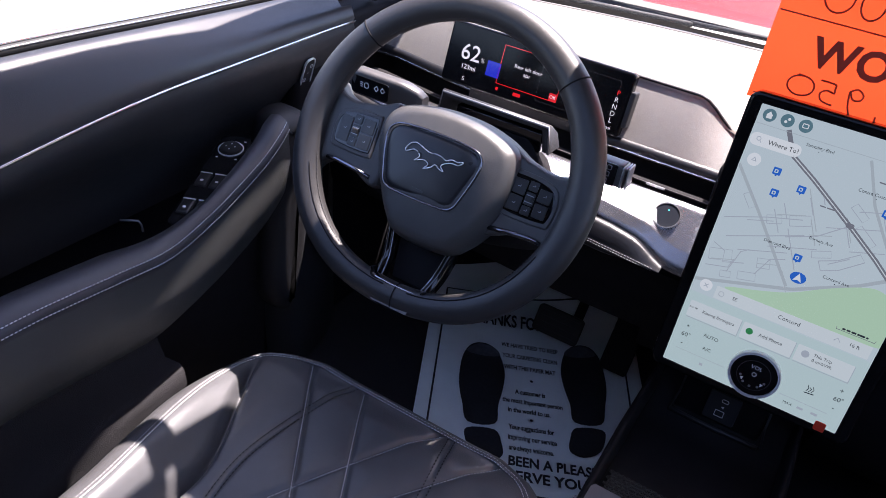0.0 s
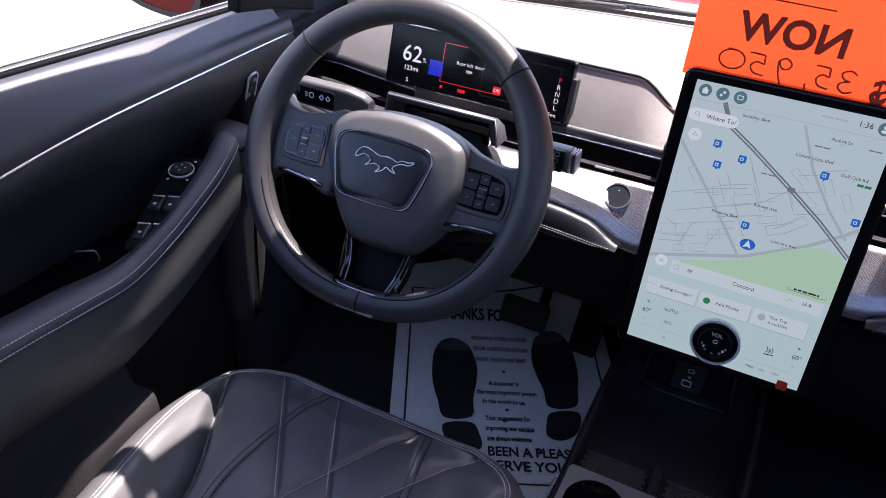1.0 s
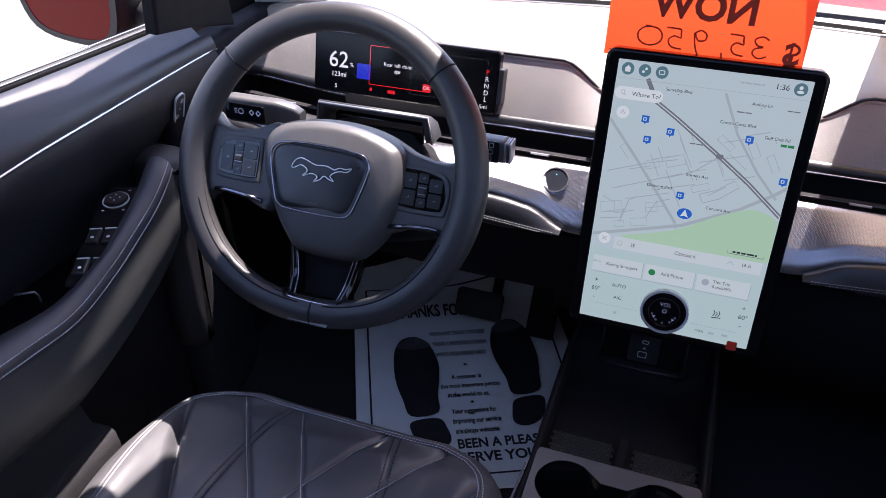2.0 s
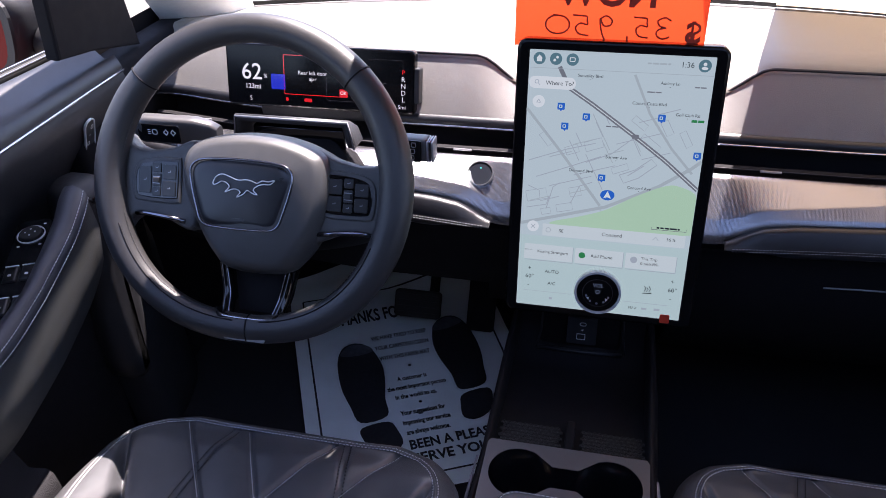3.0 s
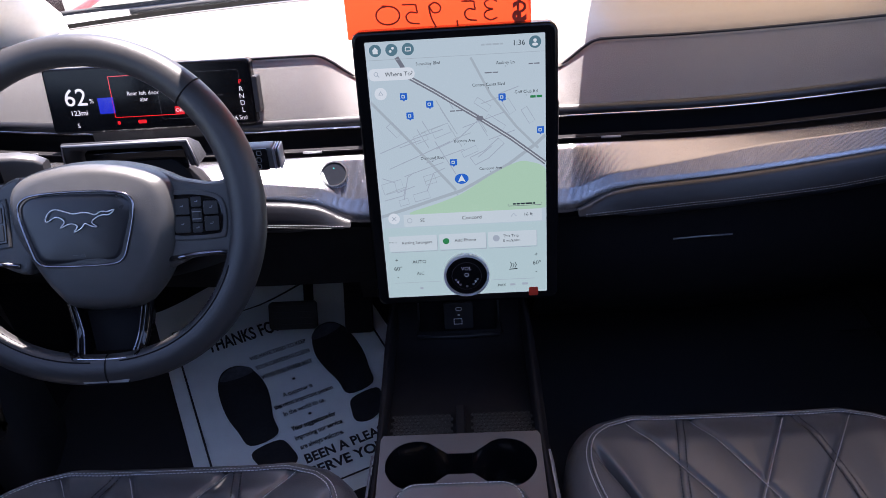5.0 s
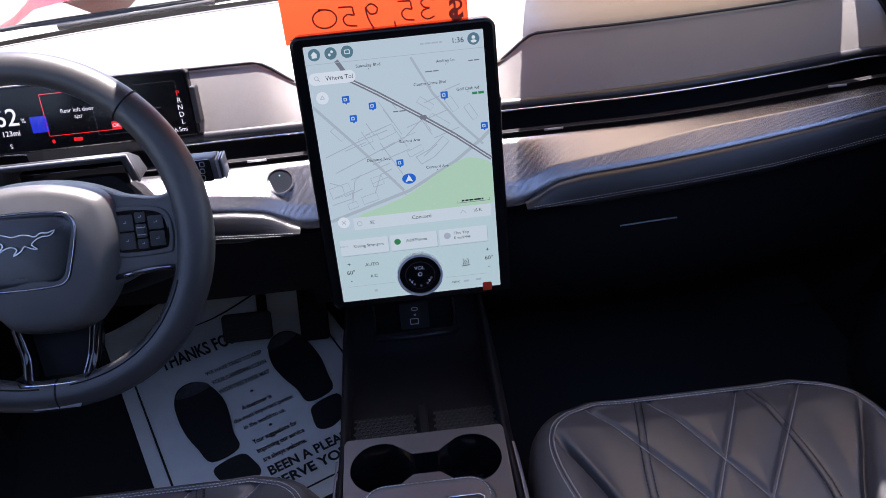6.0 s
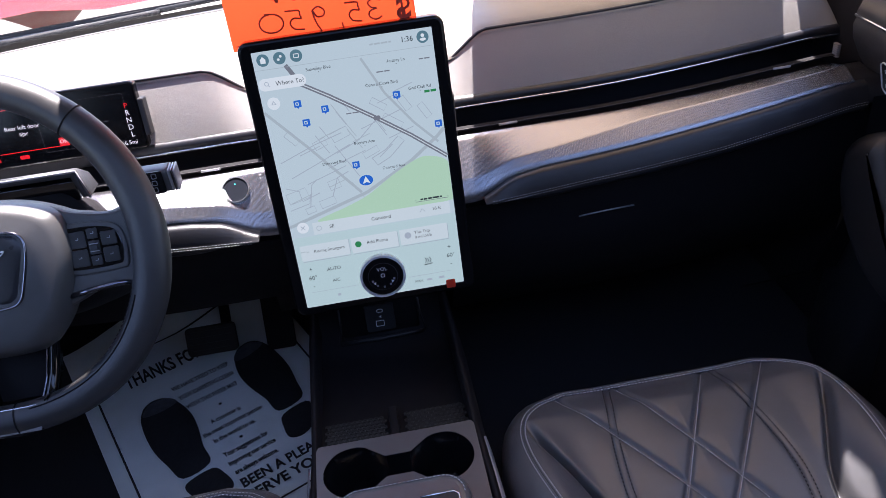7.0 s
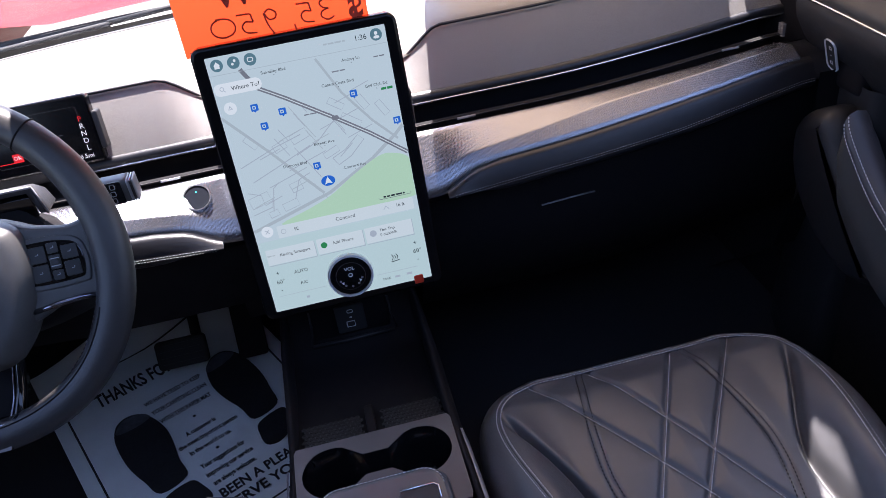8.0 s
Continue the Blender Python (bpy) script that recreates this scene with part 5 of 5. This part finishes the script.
# ---- paper floor mat ----
paper = thing("paper_floor_mat", "white disposable paper floor mat with footprints and printed thanks", "floor mat")
MT = frame_from((-0.34, 0.20, 0.010), Vector((math.cos(radians(26)), math.sin(radians(26)), 0)), Vector((-math.sin(radians(26)), math.cos(radians(26)), 0)), Vector((0, 0, 1)))


def mat_z(b, a=0.0):
    """Height of the sheet where the footwell rises ahead."""
    y = 0.20 + a * math.sin(radians(26)) + b * math.cos(radians(26))
    d = max(0.0, y - 0.44)
    return 0.85 * d * d / (d + 0.04)


rows = [[MT @ Vector((a, b, mat_z(b, a) + 0.0018 * noise.noise((a * 9, b * 9, 0)) + 0.0012 * noise.noise((a * 26, b * 26, 4)))) for a in span(-0.207, 0.222, 50)] for b in span(-0.285, 0.365, 66)]
part("sheet", loft(rows), M["paper"], paper, "creased white paper")


def printed(name, outline, label=""):
    me = to_mesh(name, [MT @ Vector((a, b, mat_z(b, a) + 0.0036)) for a, b in outline], [tuple(range(len(outline)))], False)
    return part(name, me, M["ink"], paper, label)


for a0, b0, a1, b1 in ((-0.180, -0.255, -0.180, 0.272), (0.192, -0.255, 0.192, 0.272)):
    n = 24
    me = to_mesh("border", [MT @ Vector((a0 + d, b0 + (b1 - b0) * i / n, mat_z(b0 + (b1 - b0) * i / n, a0) + 0.0036)) for i in range(n + 1) for d in (-0.0018, 0.0018)], [(2 * i, 2 * i + 1, 2 * i + 3, 2 * i + 2) for i in range(n)], False)
    part("border_line", me, M["ink"], paper)
for b in (-0.255, 0.272):
    for k in range(12):
        a0, a1 = -0.180 + 0.031 * k, -0.149 + 0.031 * k
        printed("border_line", [(a0, b - 0.0018), (a1, b - 0.0018), (a1, b + 0.0018), (a0, b + 0.0018)])
sole = [(0.0, 0.118), (0.020, 0.108), (0.034, 0.080), (0.042, 0.035), (0.041, -0.010), (0.033, -0.055), (0.025, -0.099), (-0.022, -0.099), (-0.030, -0.055), (-0.038, -0.010), (-0.041, 0.035), (-0.036, 0.080), (-0.021, 0.110)]
heel = [(-0.024, -0.113), (0.022, -0.113), (0.030, -0.140), (0.026, -0.170), (0.002, -0.182), (-0.022, -0.170), (-0.030, -0.140)]


def foot(points, ca, cb, lean, side, wide=1.0):
    """One printed shoe part, leaning and curved inwards at the heel."""
    return soft_outline([(ca + side * 1.04 * wide * x + lean * y + side * (0.9 * y * y if y < 0 else -0.6 * y * y), cb + y + 0.10 * x * side) for x, y in points], 4)


for ca, cb, lean, side in ((-0.091, -0.012, 0.04, 1), (0.109, 0.026, -0.10, -1)):
    printed("footprint", foot(sole, ca, cb, lean, side), "black printed shoe sole")
    toe = printed("pale_toe", foot(((0.0, 0.114), (0.025, 0.103), (0.034, 0.082), (0.004, 0.078), (-0.030, 0.088), (-0.020, 0.106)), ca, cb, lean, side, 0.95), "paler mottled toe")
    toe.data.materials.clear()
    toe.data.materials.append(M["pale_ink"])
    toe.data.transform(Matrix.Translation((0, 0, 0.0006)))
    printed("footprint_heel", foot(heel, ca, cb, lean, side))


def mat_words(text, a0, a1, b, height, bold=0.0):
    """A printed line from a0 to a1 of that capital height."""
    me = words(text, 1.0, Matrix(), "LEFT", bold)
    xs = [v.co.x for v in me.vertices]
    k = (a1 - a0) / (max(xs) - min(xs))
    for v in me.vertices:
        y = b + v.co.y * height * 1.4
        a = a0 + (v.co.x - min(xs)) * k
        v.co = MT @ Vector((a, y, mat_z(y, a) + 0.0036))
    part("lettering", me, M["ink"], paper)


mat_words("THANKS FOR", -0.124, 0.030, 0.186, 0.040, 0.025)
for text, a0, a1, b in (("WE HAVE TRIED TO KEEP", -0.056, 0.058, 0.110), ("YOUR CARPETING CLEAN", -0.053, 0.056, 0.078), ("WITH THIS PAPER MAT", -0.049, 0.052, 0.046),
                        ("A customer is", -0.026, 0.031, -0.020), ("the most important person", -0.049, 0.063, -0.044), ("in the world to us.", -0.038, 0.040, -0.068),
                        ("Your suggestions for", -0.036, 0.046, -0.110), ("improving our service", -0.036, 0.050, -0.134), ("are always welcome.", -0.034, 0.044, -0.158)):
    mat_words(text, a0, a1, b, 0.0115, 0.03)
for b in (0.014, -0.088):
    printed("dot", disc(0.0032, 10, 0.005, b))
mat_words("BEEN A PLEASURE", -0.034, 0.150, -0.188, 0.021, 0.03)
mat_words("SERVE YOU", -0.034, 0.100, -0.219, 0.021, 0.03)

# ---- pedals ----
brake = thing("brake_pedal", "wide black rubber brake pedal", "pedal")
PB = frame_from((-0.350, 0.33, 0.076), Vector((1, 0, 0)), Vector((0, 0.5, 0.866)), Vector((0, -0.866, 0.5)))
part("pad", slab(rounded(0.095, 0.055, 0.008), 0.012, PB, 0.003), M["rubber"], brake)
for k in range(4):
    part("rib", slab(rounded(0.080, 0.003, 0.001, 2), 0.002, at(PB, 0, -0.018 + 0.012 * k, 0.012)), M["rubber"], brake)
part("lever", tube([PB @ Vector((0.03, 0.0, -0.004)), (-0.325, 0.42, 0.16), (-0.32, 0.50, 0.34), (-0.32, 0.52, 0.46)], 0.010, sides=8), M["dark"], brake)
gas = thing("accelerator_pedal", "narrow black accelerator pedal", "pedal")
PG = frame_from((-0.222, 0.35, 0.085), Vector((1, 0, 0)), Vector((0, 0.55, 0.835)), Vector((0, -0.835, 0.55)))
part("pad", slab(rounded(0.055, 0.12, 0.006), 0.010, PG, 0.002), M["dark"], gas)
part("lever", tube([PG @ Vector((0, 0.0, 0)), (-0.222, 0.47, 0.2), (-0.222, 0.52, 0.40)], 0.010, sides=8), M["dark"], gas)


# ---- doors ----
def door(sx):
    side = "driver's" if sx < 0 else "passenger"
    ob = thing("door_1" if sx < 0 else "door_2", f"black {side} door panel with chrome strip, stitched armrest and dark insert", "door", "front doors", "structure")
    ys = span(-1.10, 0.10, 40)

    inn, dip = (0.0, 0.0) if sx < 0 else (0.018, 0.010)

    def X(x, y):
        return sx * (x - inn + 0.012 * ease(y, -0.3, 0.1))

    bow = lambda y: 0.055 * ease(-y, 0.22, 0.85)
    belt = lambda y: 0.702 - 0.028 * ease(y, -0.5, 0.2) - 0.008
    part("upper_panel", loft([[(X(0.775, y), y, belt(y) - 0.006), (X(0.760, y), y, belt(y)), (X(0.748, y), y, belt(y) - 0.003), (X(0.730, y), y, belt(y) - 0.02), (X(0.712, y), y, 0.655 - dip - bow(y)), (X(0.704, y), y, 0.637 - dip - bow(y)), (X(0.706, y), y, 0.630 - dip - bow(y))] for y in ys]), M["upper_pad"], ob, "soft black upper pad")
    part("chrome_strip", tube([(X(0.7035, y), y, 0.6325 - dip - bow(y)) for y in ys], 0.0022, sides=8), M["chrome"], ob, "thin chrome strip")
    part("insert", loft([[(X(0.706, y), y, 0.630 - dip - bow(y)), (X(0.702, y), y, 0.620 - dip - bow(y)), (X(0.706, y), y, 0.600 - dip - bow(y)), (X(0.722, y), y, 0.560), (X(0.758, y), y, 0.51), (X(0.770, y), y, 0.44)] for y in ys]), M["plastic"], ob, "black door insert")
    part("window_seal", tube([(X(0.772, y), y, belt(y) + 0.001) for y in ys], 0.0042, sides=8, squash=1.4), M["rubber"], ob, "rubber window seal")
    part("seal_edge", tube([(X(0.779, y), y, belt(y) + 0.006) for y in ys], 0.0026, sides=6), M["chrome"], ob)
    part("seal_edge", tube([(X(0.7690, y), y, belt(y) + 0.0045) for y in ys], 0.0011, sides=6), M["chrome"], ob)
    part("outer_skin", loft([[(X(0.80, y), y, belt(y)), (X(0.86, y), y, 0.5), (X(0.88, y), y, 0.2), (X(0.82, y), y, -0.12)] for y in ys]), M["red_paint"], ob, "red painted outer skin")
    # armrest: a soft roll that climbs towards the front
    ridge = [(-1.0, 0.494, 0.620), (-0.70, 0.494, 0.620), (-0.56, 0.494, 0.620), (-0.50, 0.491, 0.620), (-0.432, 0.485, 0.620), (-0.36, 0.481, 0.620), (-0.29, 0.498, 0.622), (-0.245, 0.513, 0.625), (-0.195, 0.532, 0.629), (-0.158, 0.551, 0.634), (-0.135, 0.560, 0.642)]
    if sx > 0:
        ridge = [(-1.0, 0.43, 0.618), (-0.6, 0.425, 0.618), (-0.42, 0.425, 0.618), (-0.33, 0.431, 0.618), (-0.275, 0.442, 0.620), (-0.231, 0.457, 0.621), (-0.1975, 0.477, 0.621), (-0.165, 0.5025, 0.622), (-0.1385, 0.528, 0.623), (-0.126, 0.543, 0.628)]
    rl = smooth_line([(x, y, z) for y, z, x in ridge], 5)
    rows = []
    for p in rl:
        w = table(p.y, (-1.0, 0.062), (-0.42, 0.060), (-0.33, 0.040), (-0.28, 0.034), (-0.20, 0.042), (-0.12, 0.048))
        k = 1 - 0.35 * ease(p.y, -0.15, -0.11)
        rows.append([(sx * (p.x + dx * k), p.y, p.z + dz * k) for dx, dz in ((w + 0.006, -0.05), (w + 0.002, -0.018), (w - 0.006, -0.002), (w * 0.72, 0.008), (w * 0.4, 0.012), (0.008, 0.008), (0.002, 0.003), (-0.001, -0.006), (0.003, -0.018))])
    part("armrest", loft(rows), M["leather"], ob, "soft leather armrest roll")
    for dx, dz in ((0.0035, 0.0055), (-0.0012, -0.0035)):
        part("stitching", stitches([(sx * (p.x + dx), p.y, p.z + dz) for p in rl], 0.0046, 0.0033, 0.0006, up=Vector((-sx, 0, 0.5))), M["thread"], ob)
    rows = [[(sx * (p.x + 0.001), p.y, p.z - 0.008), (sx * (p.x - 0.003), p.y, p.z - 0.05), (sx * (p.x + 0.006), p.y, p.z - 0.10), (sx * (p.x + 0.045), p.y, p.z - 0.15)] for p in rl]
    part("armrest_side", loft(rows), M["side_vinyl"], ob, "grey vinyl armrest side")
    part("lower_panel", loft([[(X(0.690, y), y, 0.44), (X(0.700, y), y, 0.345), (X(0.672, y), y, 0.282 - 0.10 * ease(-y, 0.42, 0.75)), (X(0.645, y), y, 0.286 - 0.10 * ease(-y, 0.42, 0.75)), (X(0.637, y), y, 0.279 - 0.10 * ease(-y, 0.42, 0.75)), (X(0.634, y), y, 0.262 - 0.10 * ease(-y, 0.42, 0.75)), (X(0.632, y), y, 0.15), (X(0.65, y), y, 0.06)] for y in span(-1.1, -0.345, 24)]), M["carpet"], ob, "grained plastic lower panel with pocket")
    part("front_panel", loft([[(X(0.690, y), y, 0.44), (X(0.705, y), y, 0.34), (X(0.715, y), y, 0.20), (X(0.72, y), y, 0.04)] for y in span(-0.33, -0.10, 8)]), M["dark"], ob)
    ub = [(-0.118, 0.530), (-0.105, 0.546), (-0.075, 0.548), (-0.045, 0.530), (-0.035, 0.45), (-0.045, 0.30), (-0.08, 0.20), (-0.12, 0.24), (-0.125, 0.36), (-0.122, 0.47)]
    if sx > 0:
        ub = [(0.030, 0.470), (-0.012, 0.495), (-0.036, 0.490), (-0.060, 0.454), (-0.095, 0.410), (-0.137, 0.363), (-0.182, 0.318), (-0.165, 0.292), (-0.108, 0.278), (-0.040, 0.300), (0.025, 0.360), (0.045, 0.430)]
    bulge = slab(soft_outline(ub, 4), 0.050, frame_from((0.722, 0, 0), Vector((0, 1, 0)), Vector((0, 0, 1)), Vector((1, 0, 0))) @ Matrix.Diagonal((1, 1, -1, 1)), 0.028, 6)
    if sx < 0:
        bmesh.ops.transform(bulge, matrix=Matrix.Diagonal((-1, 1, 1, 1)), verts=bulge.verts)
        fix(bulge)
    for f in bulge.faces:
        f.smooth = True
    part("front_bulge", bulge, M["plastic"], ob, "rounded dark panel ahead of the armrest")
    # lock switches high up near the dash
    ly, lz, lx = (-0.002, 0.5745, 0.7135) if sx < 0 else (0.033, 0.552, 0.7240)
    LK = frame_from((X(lx, ly), ly, lz), Vector((0, -sx, 0)), Vector((-sx * 0.371, 0, 0.928)), Vector((-sx * 0.928, 0, -0.371)))
    lock = part("lock_switch", slab(rounded(0.019, 0.052, 0.0075), 0.0022, at(LK, 0, 0, 0, sx * -10), 0.0008), M["plastic"], ob, "lock switch in a chrome ring")
    part("ring", ring_plate(rounded(0.0225, 0.0555, 0.0092), rounded(0.0196, 0.0526, 0.0078), 0.0032, at(LK, 0, 0, 0, sx * -10)), M["emblem"], lock)
    for dy in (-0.013, 0.013):
        part("symbol", ring_plate(rounded(0.0052, 0.0060, 0.001, 2), rounded(0.0038, 0.0046, 0.0008, 2), 0.0004, at(LK, dy * 0.2, dy, 0.0022)), M["white_mark"], lock)
    part("symbol", slab(rounded(0.0030, 0.0008, 0.0003, 2), 0.0004, at(LK, 0, 0, 0.0022)), M["white_mark"], lock)
    part("sail_panel", slab([(-sx * a, b) for a, b in ((0.034, -0.004), (0.11, -0.016), (0.225, -0.045), (0.19, 0.06), (0.12, 0.17), (0.06, 0.24), (0.022, 0.24))], 0.02, frame_from((sx * 0.745, -0.045, 0.690), Vector((0, -sx, 0)), Vector((sx * -0.12, 0, 1)).normalized(), Vector((-sx, 0, -0.12)).normalized()), 0.004), M["dark"], ob, "black triangular mirror corner")
    return ob, X


driver_door, DX = door(-1)
door(1)
# the driver's switch panel, in the well behind the armrest
SW_X = Vector((0.91, 0.40, 0.02)).normalized()
SW_Y = Vector((-0.40, 0.90, 0.14)).normalized()
SW_Z = SW_X.cross(SW_Y).normalized()
SW = frame_from((-0.689, -0.2235, 0.499), SW_X, SW_Z.cross(SW_X), SW_Z)
switches = part("switch_panel", slab(rounded(0.044, 0.196, 0.008, 5, 0, -0.008), 0.006, SW, 0.002), M["gloss"], driver_door, "gloss black window switch panel")
part("mirror_knob", slab(disc(0.0140, 32, 0, 0.058), 0.011, SW, 0.002), M["plastic"], switches, "round mirror knob")
part("knob_ring", ring_plate(disc(0.0172, 40, 0, 0.058), disc(0.0160, 40, 0, 0.058), 0.0078, SW), M["emblem"], switches)
for dx, dy in ((0.006, 0), (-0.006, 0), (0, 0.006), (0, -0.006)):
    part("knob_mark", slab(disc(0.0012, 8, dx, 0.058 + dy), 0.0004, at(SW, 0, 0, 0.0111)), M["white_mark"], switches)
for dx, dy in ((0.013, 0.079), (-0.012, 0.037), (0.014, 0.037)):
    part("panel_mark", slab(rounded(0.0034, 0.0022, 0.0006, 2, dx, dy), 0.0003, at(SW, 0, 0, 0.0061)), M["white_mark"], switches)
for y in (-0.016, -0.072):
    for x in (-0.0098, 0.0098):
        sw = part("window_switch", slab(rounded(0.0165, 0.028, 0.002), 0.009, at(SW, x, y, 0), 0.003), M["button"], switches)
        part("switch_edge", slab(rounded(0.0160, 0.0016, 0.0005, 2), 0.0012, at(SW, x, y + 0.0128, 0.0082)), M["emblem"], sw)
        part("switch_mark", slab(rounded(0.0042, 0.0036, 0.001, 2), 0.0004, at(SW, x, y - 0.004, 0.0092)), M["white_mark"], sw)
part("door_pull", tube([(-0.728, -0.345, 0.474), (-0.708, -0.334, 0.476), (-0.706, -0.332, 0.470), (-0.706, -0.331, 0.46)], 0.0014, sides=6), M["satin"], driver_door, "pull handle edge")

# kick panels between door and dash
for sx in (-1, 1):
    k = part("kick_panel", loft([[(sx * (x + 0.008 * math.sin(3 * z)), y + 0.05 * (0.5 - z), z) for z in span(0.0, 0.52, 9)] for x, y in ((0.775, -0.06), (0.735, -0.05), (0.725, -0.03), (0.725, 0.02), (0.74, 0.08), (0.76, 0.12))]), M["plastic"])
    tagged(k, "dark kick panel beside the footwell", "kick panel", kind="structure")

# ---- outside mirror ----
mirror = thing("side_mirror", "door mirror with a dark shell, its face painted as a red reflection", "mirror")
MO = soft_outline([(-0.11, 0.05), (0.0, 0.075), (0.11, 0.06), (0.12, 0.0), (0.09, -0.055), (0.0, -0.068), (-0.09, -0.055), (-0.12, 0.0)], 4)
MM = frame_from((-0.995, 0.11, 0.674), Vector((0.98, -0.17, 0)).normalized(), Vector((0, 0, 1)), Vector((-0.17, -0.98, 0)).normalized())
part("shell", dome(MO, -0.09, at(MM, 0, 0, -0.002), 5, -0.01), M["plastic"], mirror, "dark shell")
# red paint on the face stands in for the flank's reflection
part("glass", slab([(x * 0.88, y * 0.86) for x, y in MO], 0.003, MM), M["red_paint"], mirror, "face painted red for the flank's reflection")
part("rim", ring_plate(MO, [(x * 0.88, y * 0.86) for x, y in MO], 0.006, at(MM, 0, 0, -0.002)), M["plastic"], mirror)
part("foot", tube([(-0.80, 0.14, 0.655), (-0.92, 0.15, 0.655)], 0.025, sides=12), M["plastic"], mirror)
